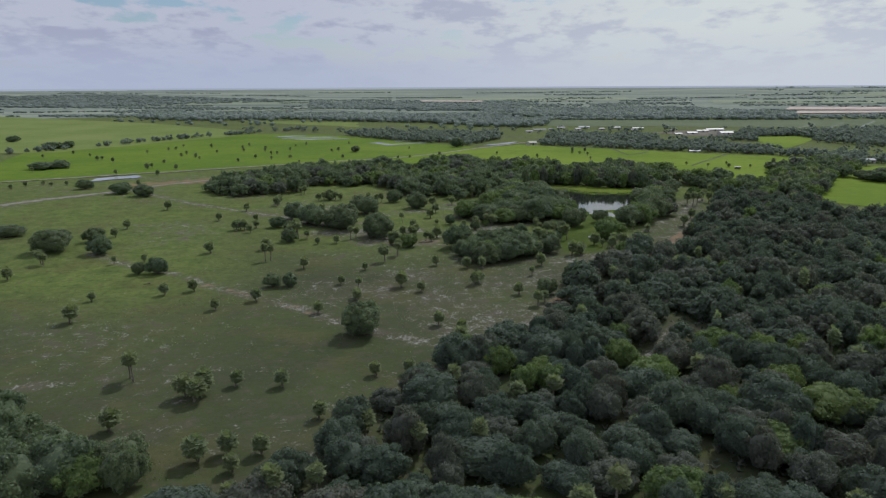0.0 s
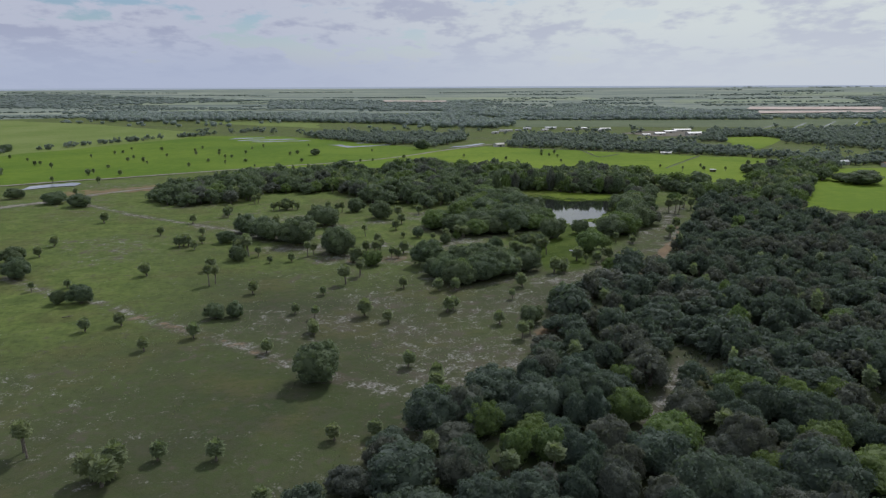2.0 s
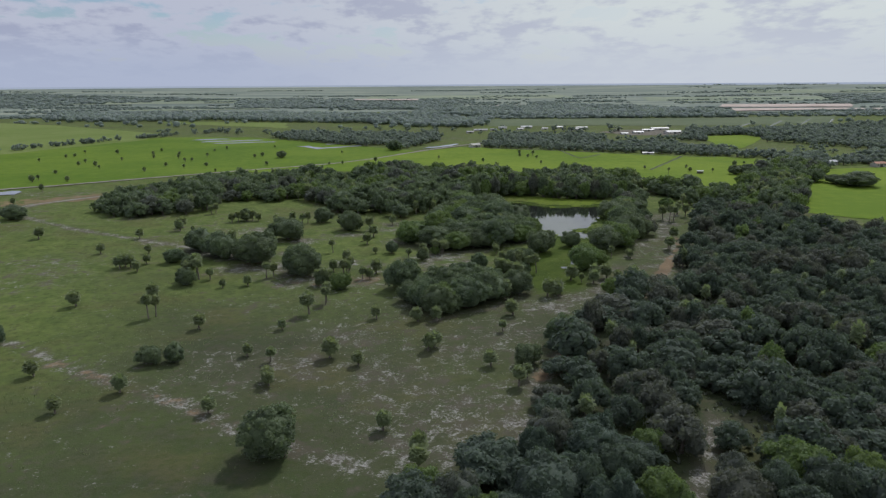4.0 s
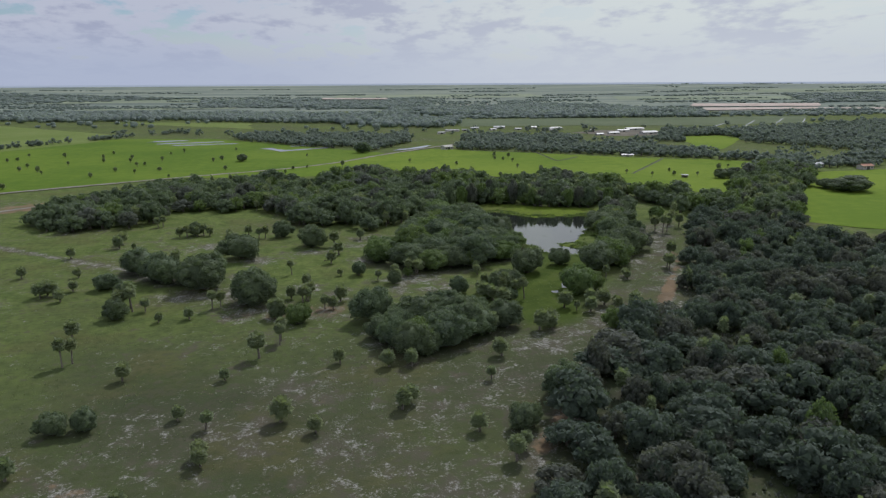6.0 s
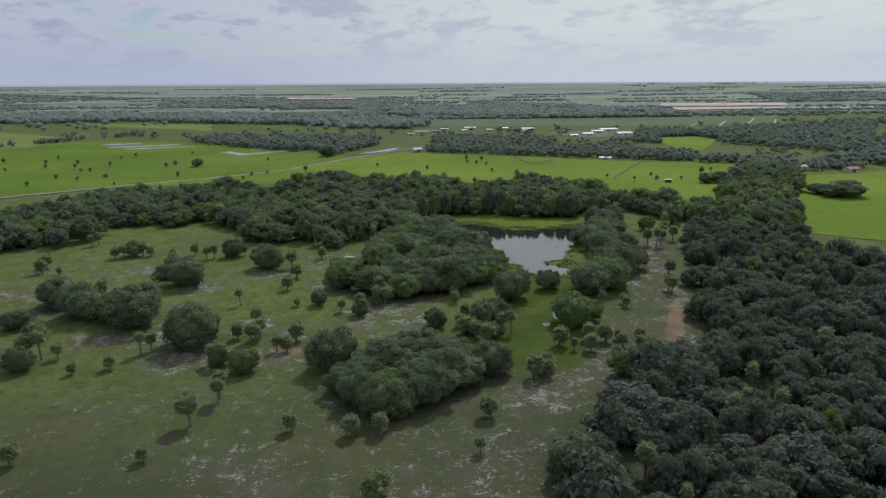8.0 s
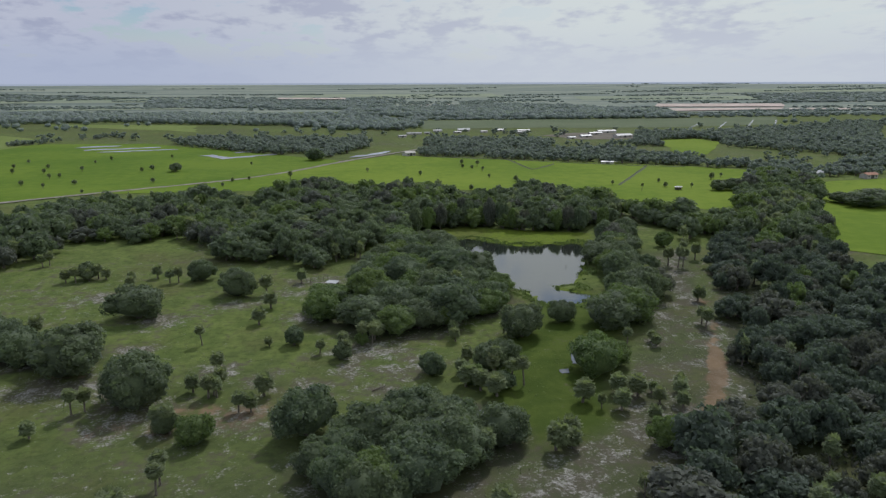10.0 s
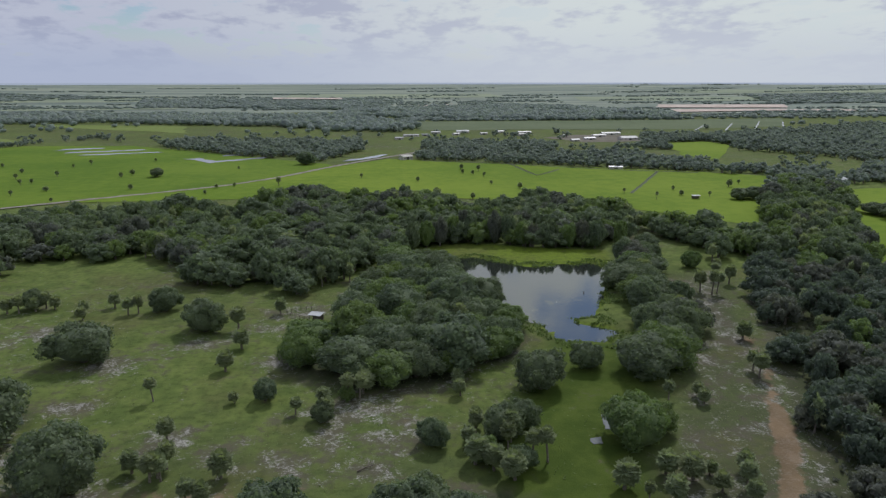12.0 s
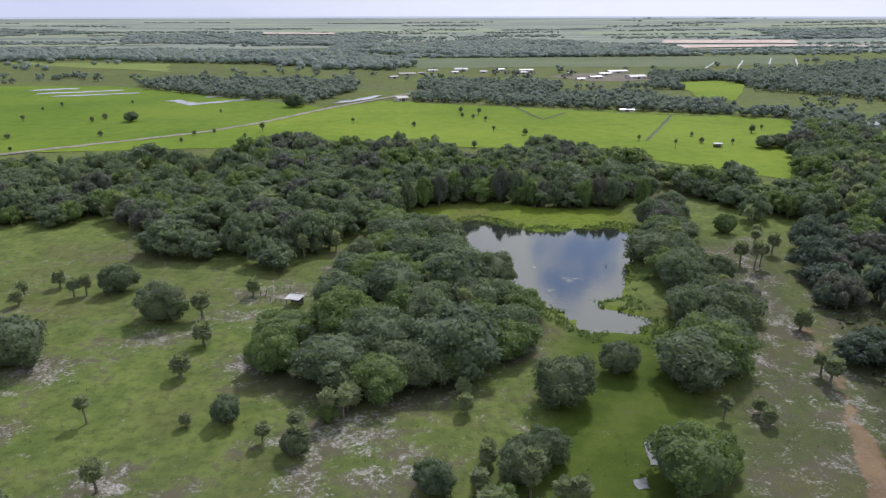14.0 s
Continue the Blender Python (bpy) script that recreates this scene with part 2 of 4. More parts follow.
HAZE_GLOW.node_tree.nodes["Principled BSDF"].inputs["Emission Color"].default_value = (0.31, 0.35, 0.42, 1)
HAZE_GLOW.node_tree.nodes["Principled BSDF"].inputs["Emission Strength"].default_value = 0.9


# ---- mesh helpers ----
rng = np.random.default_rng(7)


def tri_mesh(name, v, f, mats, index=None):
    """A mesh from arrays of corners and triangles."""
    v, f = np.asarray(v, np.float32), np.asarray(f, np.int32)
    me = bpy.data.meshes.new(name)
    me.vertices.add(len(v))
    me.vertices.foreach_set("co", v.ravel())
    me.loops.add(f.size)
    me.loops.foreach_set("vertex_index", f.ravel())
    me.polygons.add(len(f))
    me.polygons.foreach_set("loop_start", np.arange(0, f.size, 3, dtype=np.int32))
    me.polygons.foreach_set("use_smooth", np.ones(len(f), bool))
    for m in mats:
        me.materials.append(m)
    if index is not None:
        me.polygons.foreach_set("material_index", np.asarray(index, np.int32))
    me.update(calc_edges=True)
    return me


def part(name, bm, mat, parent, label=""):
    me = bpy.data.meshes.new(name)
    bm.to_mesh(me)
    bm.free()
    me.materials.append(mat)
    ob = new(name, me)
    ob.parent = parent
    return tagged(ob, label)


def box(bm, x0, x1, y0, y1, z0, z1):
    m = Matrix.LocRotScale(((x0 + x1) / 2, (y0 + y1) / 2, (z0 + z1) / 2), None, (x1 - x0, y1 - y0, z1 - z0))
    return bmesh.ops.create_cube(bm, size=1, matrix=m)["verts"]


def one_box(x0, x1, y0, y1, z0, z1, bevel=0.0):
    bm = bmesh.new()
    box(bm, x0, x1, y0, y1, z0, z1)
    if bevel:
        bmesh.ops.bevel(bm, geom=bm.edges[:], offset=bevel, segments=1, affect="EDGES")
    return bm


def join(chunks):
    """Chunks of (corners, triangles) in one pair of arrays."""
    vs, fs, n = [], [], 0
    for v, f in chunks:
        vs.append(v)
        fs.append(f + n)
        n += len(v)
    return np.concatenate(vs), np.concatenate(fs)


def ico(level):
    bm = bmesh.new()
    bmesh.ops.create_icosphere(bm, subdivisions=level, radius=1)
    v = np.array([p.co[:] for p in bm.verts])
    f = np.array([[q.index for q in p.verts] for p in bm.faces])
    bm.free()
    return v, f


ICO1, ICO2 = ico(1), ico(2)


def inside(poly, p):
    """Which of the places p lie inside the outline."""
    q, hit = np.asarray(poly, float), np.zeros(len(p), bool)
    for a, b in zip(q, np.roll(q, -1, 0)):
        up = (a[1] > p[:, 1]) != (b[1] > p[:, 1])
        hit ^= up & (p[:, 0] < (b[0] - a[0]) * (p[:, 1] - a[1]) / (b[1] - a[1] + 1e-9) + a[0])
    return hit


def line_gap(line, p, closed=False):
    """How far the places p lie from a line of corners."""
    q = np.asarray(line, float)
    ends = np.roll(q, -1, 0) if closed else q[1:]
    best = np.full(len(p), 1e9)
    for a, b in zip(q, ends):
        d = b - a
        k = np.clip(((p - a) @ d) / (d @ d), 0, 1)
        best = np.minimum(best, np.hypot(*(p - a - k[:, None] * d).T))
    return best


def signed_gap(poly, p):
    """Distance to an outline, below nought inside it."""
    d = line_gap(poly, p, True)
    return np.where(inside(poly, p), -d, d)


def value_noise(p, size, seed):
    """Smooth noise from nought to one over places in the plan."""
    g = np.random.default_rng(seed).random((64, 64))
    q = p / size + 1000.0
    i = np.floor(q).astype(int)
    w = q - i
    w = w * w * (3 - 2 * w)
    x0, y0, x1, y1 = i[:, 0] % 64, i[:, 1] % 64, (i[:, 0] + 1) % 64, (i[:, 1] + 1) % 64
    a = g[x0, y0] * (1 - w[:, 0]) + g[x1, y0] * w[:, 0]
    b = g[x0, y1] * (1 - w[:, 0]) + g[x1, y1] * w[:, 0]
    return a * (1 - w[:, 1]) + b * w[:, 1]


# ---- plan ----
POND = ((72, 496), (75, 457), (79, 438), (85, 421), (88, 407), (91, 397), (101, 394), (107, 404), (98, 411), (97, 417),
        (106, 417), (117, 434), (133, 468), (135, 479), (113, 478), (98, 483), (87, 498))
BANK = ((55, 501), (72, 517), (89, 522), (113, 508), (144, 498), (137, 480), (113, 478), (88, 499))
FOREST = ((-47, 115), (-29, 121), (-21, 141), (-11, 159), (1, 176), (16, 191), (31, 204), (47, 243), (69, 276), (87, 294),
          (104, 310), (116, 328), (132, 356), (142, 374), (153, 396), (165, 418), (184, 445), (208, 466), (236, 438),
          (214, 399), (251, 374), (238, 345), (172, 240), (88, 100), (-47, 100))
BAND = ((163, 470), (210, 468), (238, 442), (368, 616), (368, 680), (270, 565), (224, 495))
GROVE = ((7, 387), (22, 375), (37, 372), (48, 373), (58, 384), (69, 386), (80, 400), (82, 421), (76, 438), (71, 457),
         (66, 492), (55, 498), (43, 485), (27, 451), (23, 421), (11, 403))
BACK = ((-155, 476), (-117, 474), (-94, 487), (-101, 524), (-42, 510), (-34, 491), (-37, 479), (-9, 467), (10, 456), (27, 452),
        (43, 485), (58, 506), (70, 515), (90, 519), (115, 506), (144, 497), (181, 523), (189, 494), (203, 478), (224, 494),
        (204, 514), (192, 541), (187, 568), (176, 613), (157, 630), (111, 598), (79, 661), (47, 644), (20, 692), (-14, 621),
        (-71, 642), (-96, 625), (-136, 617), (-162, 558), (-169, 510))
PONDSIDE = ((140, 479), (121, 434), (120, 416), (109, 390), (96, 377), (89, 367), (100, 361), (120, 381), (135, 398),
            (141, 419), (145, 449), (161, 474), (178, 518))
FRONT = ((5, 307), (9, 286), (18, 282), (34, 289), (49, 298), (57, 315), (51, 327), (36, 327), (16, 316))
LEFT_GROVE = ((-89, 385), (-64, 366), (-47, 368), (-48, 378), (-65, 390), (-89, 399))
NEAR_LEFT = ((-81, 110), (-107, 149), (-92, 148), (-75, 133), (-60, 125), (-47, 113))
ROAD = ((-389, 535), (-232, 622), (-112, 695), (-44, 733), (-4, 772), (44, 841), (98, 905), (155, 971))
ROAD_WEST = ((-310, 408), (-266, 467), (-232, 499), (-213, 537), (-173, 573))
TRACK_FAR = ((-206, 489), (-190, 475), (-163, 450), (-121, 419), (-98, 402), (-58, 373))
TRACK_NEAR = ((-159, 310), (-140, 294), (-103, 270), (-79, 250), (-54, 232), (-33, 214), (-18, 203), (-4, 195))
TRAIL = ((35, 226), (45, 240), (62, 268), (78, 292), (94, 305), (109, 324), (126, 354), (137, 379), (142, 401), (152, 426), (171, 456))
TRAIL_EDGE = ((-33, 139), (1, 180), (12, 202), (25, 217), (40, 259), (57, 287), (76, 306), (104, 341))
FOREST_PATH = ((44, 158), (50, 170), (57, 181), (66, 196), (74, 207))
PASTURE_EAST = ((-135, 682), (-112, 697), (-44, 735), (-4, 774), (44, 843), (98, 890), (125, 877), (335, 745), (380, 705), (247, 534), (191, 614), (82, 667))
PASTURE_WEST = ((-389, 537), (-232, 624), (-112, 697), (-44, 735), (-4, 774), (44, 843), (38, 860), (-177, 1091), (-300, 1108), (-474, 804))
RIGHT_FIELD = ((236, 450), (368, 626), (549, 661), (573, 509), (306, 386))
SAND_SPOTS = ((28, 364, 13), (-16, 416, 11), (107, 354, 5), (-12, 271, 26), (-42, 355, 14), (19, 365, 8), (55, 290, 12),
              (-205, 561, 30), (4, 424, 9), (15, 437, 12), (-58, 353, 13), (123, 376, 5), (-29, 249, 30), (21, 251, 18), (-39, 379, 8),
              (-30, 335, 15), (-8, 330, 11), (-50, 350, 11), (5, 395, 9), (-36, 402, 12), (-62, 430, 12), (-66, 138, 6), (-100, 165, 5), (-4, 350, 7), (40, 352, 7), (9, 343, 10), (-14, 358, 7), (31, 351, 9), (28, 338, 8), (20, 352, 8))


# ---- ground ----
def land(p):
    """Height of the land: flat, uneven by a hand, hollowed at the pond, rising far off."""
    r = np.hypot(p[:, 0], p[:, 1])
    z = 0.35 * (value_noise(p, 17.0, 3) - 0.5) + 0.5 * (value_noise(p, 55.0, 4) - 0.5)
    z *= np.clip((900 - r) / 300, 0, 1)
    z += 50.0 * (np.clip((r - 2200) / 2700, 0, 1) ** 2)
    gap = signed_gap(POND, p) + 5.0 * (value_noise(p, 5.0, 9) - 0.5)
    wet = np.clip((6.0 - gap) / 9.0, 0, 1)
    return z * (1 - wet) - 1.5 * wet * wet


def axis(lo, hi, step, far, extra=None):
    mid = list(np.arange(lo, hi + step, step))
    if extra:
        a, b, s = extra
        mid = [m for m in mid if not a <= m <= b] + list(np.arange(a, b + s, s))
    up, down = [], []
    k, s = hi + step, step
    while k < far:
        k += s
        s *= 1.18
        up.append(min(k, far))
    k, s = lo, step
    while k > -far:
        k -= s
        s *= 1.18
        down.append(max(k, -far))
    return np.array(sorted(set(np.round(mid + up + down, 2))))


def make_ground():
    xs, ys = axis(-300, 380, 3.4, 4940, (62, 138, 1.9)), axis(70, 600, 3.4, 4940, (386, 502, 1.9))
    gx, gy = np.meshgrid(xs, ys)
    p = np.stack([gx.ravel(), gy.ravel()], 1)
    far = np.hypot(p[:, 0], p[:, 1])
    p *= np.minimum(1, 4940 / np.maximum(far, 1))[:, None]     # a round rim
    z = land(p) - 14.0 * np.clip((np.hypot(p[:, 0], p[:, 1]) - 2000) / 400, 0, 1)     # the far plain lies over it
    nx, ny = len(xs), len(ys)
    i = (np.arange(ny - 1)[:, None] * nx + np.arange(nx - 1)[None]).ravel()
    f = np.concatenate([np.stack([i, i + 1, i + nx + 1], 1), np.stack([i, i + nx + 1, i + nx], 1)])
    me = tri_mesh("ground", np.column_stack([p, z]), f, [GROUND])
    soft = lambda d, w: np.clip(1 - d / w, 0, 1)
    sand = 0.04 + 0.30 * value_noise(p, 34.0, 41) ** 2
    sand += 0.13 * soft(line_gap(TRAIL_EDGE, p), 18)
    near = soft(np.hypot((p[:, 0] + 20) / 90, (p[:, 1] - 262) / 55), 1.3)
    sand += 0.12 * near * (0.2 + 1.2 * value_noise(p, 16.0, 42))
    rough = 0.55 + 0.9 * value_noise(p, 7.0, 44) * value_noise(p, 19.0, 45) ** 0.5
    for x, y, r in SAND_SPOTS:
        sand = np.maximum(sand, (0.40 if r > 17 else 0.57) * soft(np.hypot((p[:, 0] - x) / 1.25, p[:, 1] - y) * rough, r * 1.05) ** 0.8)
    for line, w, k in ((TRACK_FAR, 4.0, 0.6), (TRACK_NEAR, 3.8, 0.6), (TRAIL, 7, 0.5), (FOREST_PATH, 4.2, 0.5), (ROAD_WEST, 8, 0.7)):
        sand = np.maximum(sand, k * soft(line_gap(line, p), w) ** 0.6)
    woods = np.min([signed_gap(o, p) for o in (FOREST, GROVE, FRONT, LEFT_GROVE)], 0)
    sand = np.maximum(sand, 0.36 * np.clip(1 - np.abs(woods) / 9, 0, 1))
    strip = np.minimum(1, 1.8 * soft(line_gap(((92, 318), (106, 338), (120, 362), (132, 390), (142, 415), (158, 445)), p), 21))
    sand = np.maximum(sand, 0.30 * strip * (0.4 + value_noise(p, 12.0, 43)))
    # brighter beyond: lusher grass, plus sunlight past the cloud shade put into colour
    lush_lit = 0.24 + 0.74 * np.clip((p[:, 1] - 270) / 95, 0, 1) * (1 - 0.8 * strip)
    lush_lit = np.maximum(lush_lit, 0.9 * np.clip((-p[:, 0] - 30) / 80, 0, 1) * np.clip((p[:, 1] - 190) / 60, 0.3, 1))
    lush_lit = np.where(p[:, 1] > 760, np.maximum(0.85, lush_lit - (p[:, 1] - 760) / 400), lush_lit)
    lush_lit = np.maximum(lush_lit, 1.45 * soft(np.maximum(signed_gap(BANK, p), 0), 14))
    lush_lit = np.maximum(lush_lit, 1.3 * soft(np.maximum(signed_gap(POND, p), 0), 11))
    damp = soft(line_gap(((96, 388), (86, 371), (75, 352), (69, 336), (63, 322)), p) * (0.75 + 0.5 * value_noise(p, 9.0, 46)), 19)
    sand *= 1 - 0.9 * soft(np.maximum(signed_gap(BANK, p), 0), 12)
    sand *= 1 - 0.9 * soft(np.maximum(signed_gap(POND, p), 0), 14)
    sand *= 1 - 0.85 * np.minimum(1, 2.5 * damp)
    lush_lit = np.where(woods < 0, 0.15, lush_lit)
    damp = np.maximum(damp * (woods > 0), 0.45 * soft(line_gap(((57, 206), (54, 197)), p), 6))
    clay = soft(line_gap(((84, 291), (92, 300), (104, 318), (116, 336), (121, 346)), p), 3.4) ** 0.7
    clay = np.maximum(clay, 0.5 * soft(line_gap(((120, 345), (130, 360), (138, 376), (144, 392)), p), 3.0))
    clay = np.maximum(clay, 0.42 * np.minimum(1, 1.8 * soft(np.hypot((p[:, 0] + 12) / 34, (p[:, 1] - 331) / 10), 1)))
    clay = np.maximum(clay, 0.5 * np.minimum(1, 1.7 * soft(line_gap(((-232, 538), (-195, 556), (-165, 574)), p), 24)))
    clay = np.maximum(clay, 0.55 * soft(line_gap(((40, 232), (58, 262), (84, 291)), p), 5))
    clay = np.maximum(clay, 0.62 * soft(np.hypot((p[:, 0] + 50) / 9, (p[:, 1] - 362) / 5), 1.0))
    clay = np.maximum(clay, 0.45 * soft(line_gap(((-90, 259), (-54, 232), (-33, 214)), p), 2.4) ** 0.6)
    for name, val in (("sand", sand), ("lush_lit", lush_lit), ("clay", clay), ("moist", np.minimum(1, 2.2 * damp))):
        me.attributes.new(name, "FLOAT", "POINT").data.foreach_set("value", val.astype(np.float32))
    tagged(new("ground", me), "wide flat pasture of patchy green grass and bare sand", "ground", kind="structure")


make_ground()


def sheet(name, poly, mat, lift, label, category, ragged=0.0, cell=30.0, kind="structure"):
    """A piece of land that lies on the ground, cut from a grid along its outline."""
    q = np.asarray(poly, float)
    pts = []
    for a, b in zip(q, np.roll(q, -1, 0)):
        n = max(2, int(np.hypot(*(b - a)) / cell))
        for k in range(n):
            pts.append(a + (b - a) * k / n + rng.normal(0, ragged, 2))
    pts = np.array(pts)
    z = land(pts) + lift
    bm = bmesh.new()
    ring = [bm.verts.new((*p, h)) for p, h in zip(pts, z)]
    bm.faces.new(ring)
    bmesh.ops.triangulate(bm, faces=bm.faces[:])
    bmesh.ops.recalc_face_normals(bm, faces=bm.faces[:])
    for face in bm.faces:
        if face.normal.z < 0:
            face.normal_flip()
    me = bpy.data.meshes.new(name)
    bm.to_mesh(me)
    bm.free()
    me.materials.append(mat)
    return tagged(new(name, me), label, category, kind=kind)


def ribbon(name, line, width, mat, lift, label, category):
    """A road or path along a line, its edges uneven."""
    q = np.asarray(line, float)
    pts = []
    for a, b in zip(q[:-1], q[1:]):
        n = max(2, int(np.hypot(*(b - a)) / 6))
        pts += [a + (b - a) * k / n for k in range(n)]
    pts.append(q[-1])
    pts = np.array(pts)
    for _ in range(6):
        pts[1:-1] = (pts[:-2] + 2 * pts[1:-1] + pts[2:]) / 4
    d = np.gradient(pts, axis=0)
    side = np.stack([-d[:, 1], d[:, 0]], 1) / np.hypot(*d.T)[:, None]
    w = width / 2 * (1 + 0.25 * rng.normal(0, 1, (2, len(pts), 1)).clip(-1, 1))
    a, c = pts + side * w[0], pts - side * w[1]
    v = np.concatenate([np.column_stack([k, land(k) + lift]) for k in (a, pts, c)])
    v[len(pts):2 * len(pts), 2] += 0.06
    n = len(pts)
    i = np.arange(n - 1)
    f = np.concatenate([np.stack([i + o, i + o + n, i + o + n + 1], 1) for o in (0, n)] + [np.stack([i + o, i + o + n + 1, i + o + 1], 1) for o in (0, n)])
    return tagged(new(name, tri_mesh(name, v, f, [mat])), label, category, kind="structure")


# the pond's sheet of water, met by the hollowed shore
def make_pond():
    bm = bmesh.new()
    ring = [bm.verts.new((x, y, -0.42)) for x, y in ((59, 508), (64, 443), (72, 413), (80, 387), (109, 384), (115, 404), (128, 430), (144, 467), (146, 489), (118, 490), (103, 501), (82, 510))]
    bm.faces.new(ring)
    me = bpy.data.meshes.new("pond")
    bm.to_mesh(me)
    bm.free()
    me.materials.append(WATER)
    ob = tagged(new("water", me), "still pond mirroring a cloudy sky among oaks", "pond", kind="structure")
    return ob


make_pond()

sheet("pasture_east", PASTURE_EAST, FIELD_YELLOW, 0.25, "bright yellow-green open pasture beyond the oak belt", "field", 0.4)
sheet("pasture_beyond_road", PASTURE_WEST, FIELD_BRIGHT, 0.25, "bright green open pasture beyond the farm road", "field", 0.4)
sheet("pasture_right", RIGHT_FIELD, FIELD_YELLOW, 0.25, "bright green clearing walled in by woods", "field", 2.0)
sheet("pasture_west", ((-1150, 1850), (-620, 1480), (-332, 1199), (-312, 1060), (-443, 817), (-900, 700), (-1700, 1200)), FIELD_PALE, 0.3, "pale yellow-green pasture behind a tree line", "field", 3.0)
sheet("pasture_north", ((193, 1279), (332, 1275), (573, 1221), (800, 1258), (968, 1488), (740, 1474), (231, 1509)), FIELD_DULL, 0.3, "pale green pasture behind the farm buildings", "field", 3.0)
sheet("glade", ((440, 995), (379, 823), (412, 827), (510, 956), (508, 1015)), FIELD_YELLOW, 0.3, "bright green glade among far oaks", "field", 3.0)
sheet("pasture_strip", ((-460, 1543), (-144, 1280), (-168, 1445), (-306, 1508)), FIELD_PALE, 0.3, "pale grass strip between far woods", "field", 3.0)


def make_plain():
    """The wide plain towards the horizon, a ring that follows the rising land."""
    rs, n = np.array([1950, 2200, 2600, 3000, 3400, 3800, 4200, 4600, 4925.0]), 120
    a = np.arange(n) * 2 * math.pi / n
    p = np.stack([(rs[:, None] * np.sin(a)).ravel(), (rs[:, None] * np.cos(a)).ravel()], 1)
    f = []
    for k in range(len(rs) - 1):
        for i in range(n):
            q, w = k * n + i, k * n + (i + 1) % n
            f += [(q, w + n, w), (q, q + n, w + n)]
    z = land(p) + 0.15
    tagged(new("plain", tri_mesh("plain", np.column_stack([p, z]), np.array(f)[:, ::-1], [FIELD_FAR_HAZE])), "wide plain in haze-paled grey-green reaching to the horizon", "plain", kind="structure")
    # a glowing wall, added as the haze along the last line of land
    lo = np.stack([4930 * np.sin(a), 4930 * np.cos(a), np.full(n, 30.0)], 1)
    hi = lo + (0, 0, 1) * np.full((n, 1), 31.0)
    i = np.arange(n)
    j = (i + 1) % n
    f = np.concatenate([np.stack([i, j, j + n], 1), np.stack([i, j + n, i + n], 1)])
    tagged(new("backdrop", tri_mesh("backdrop", np.concatenate([lo, hi]), f, [HAZE_GLOW])), "glowing blue-grey band standing in for horizon haze", "backdrop", kind="structure")


make_plain()
for k, (x, y, w, d, a) in enumerate(((-1000, 3000, 1100, 500, 0.1), (420, 3300, 900, 420, -0.1), (1500, 2700, 900, 420, -0.3),
                                     (2300, 3300, 1000, 400, -0.4), (-2300, 3000, 900, 400, 0.3), (-520, 2250, 420, 160, 0.1))):
    c, s = math.cos(a), math.sin(a)
    u, v = np.meshgrid(np.linspace(-0.5, 0.5, 13), np.linspace(-0.5, 0.5, 9))
    u, v = u.ravel() * w, v.ravel() * d
    p = np.stack([x + c * u - s * v, y + s * u + c * v], 1)
    i = (np.arange(8)[:, None] * 13 + np.arange(12)[None]).ravel()
    f = np.concatenate([np.stack([i, i + 1, i + 14], 1), np.stack([i, i + 14, i + 13], 1)])
    me = tri_mesh("distant_field", np.column_stack([p, land(p) + 1.2]), f, [FIELD_DISTANT_HAZE])
    tagged(new("distant_field", me), "distant flat farm field in haze-paled green", "field", kind="structure")
for outline in (((973, 2023), (1323, 1938), (1461, 2141), (1092, 2233)), ((876, 1753), (1194, 1776), (1267, 1870), (953, 1907)),
                ((1179, 1745), (1421, 1722), (1476, 1781), (1247, 1836)), ((-72, 2834), (166, 2773), (175, 2919), (-77, 2984)),
                ((285, 2148), (455, 2288), (498, 2400), (355, 2300))):
    sheet("bare_plot", outline, PLOT, 8.0 if outline[0][1] > 2500 else 2.2, "bare pinkish farm plot far across the plain", "plot", 2.0, 60.0)
sheet("farmyard", ((360, 1035), (440, 1035), (470, 1120), (400, 1150), (330, 1110)), YARD, 0.2, "sandy yard around the farm buildings", "farmyard", 4.0)
for line in (((598, 1189), (693, 1315)), ((643, 1179), (756, 1335)), ((702, 1192), (847, 1388)), ((712, 1138), (876, 1362))):
    ribbon("canal", line, 2.2, SHALLOW, 0.5, "straight farm canal with pale water", "canal")
for line in (((201, 831), (198, 743), (230, 780)), ((232, 647), (306, 751)), ((126, 868), (201, 824), (282, 763), (334, 736))):
    ribbon("ditch", line, 2.6, FIELD_DULL, 0.4, "overgrown ditch along the pasture fence", "ditch")
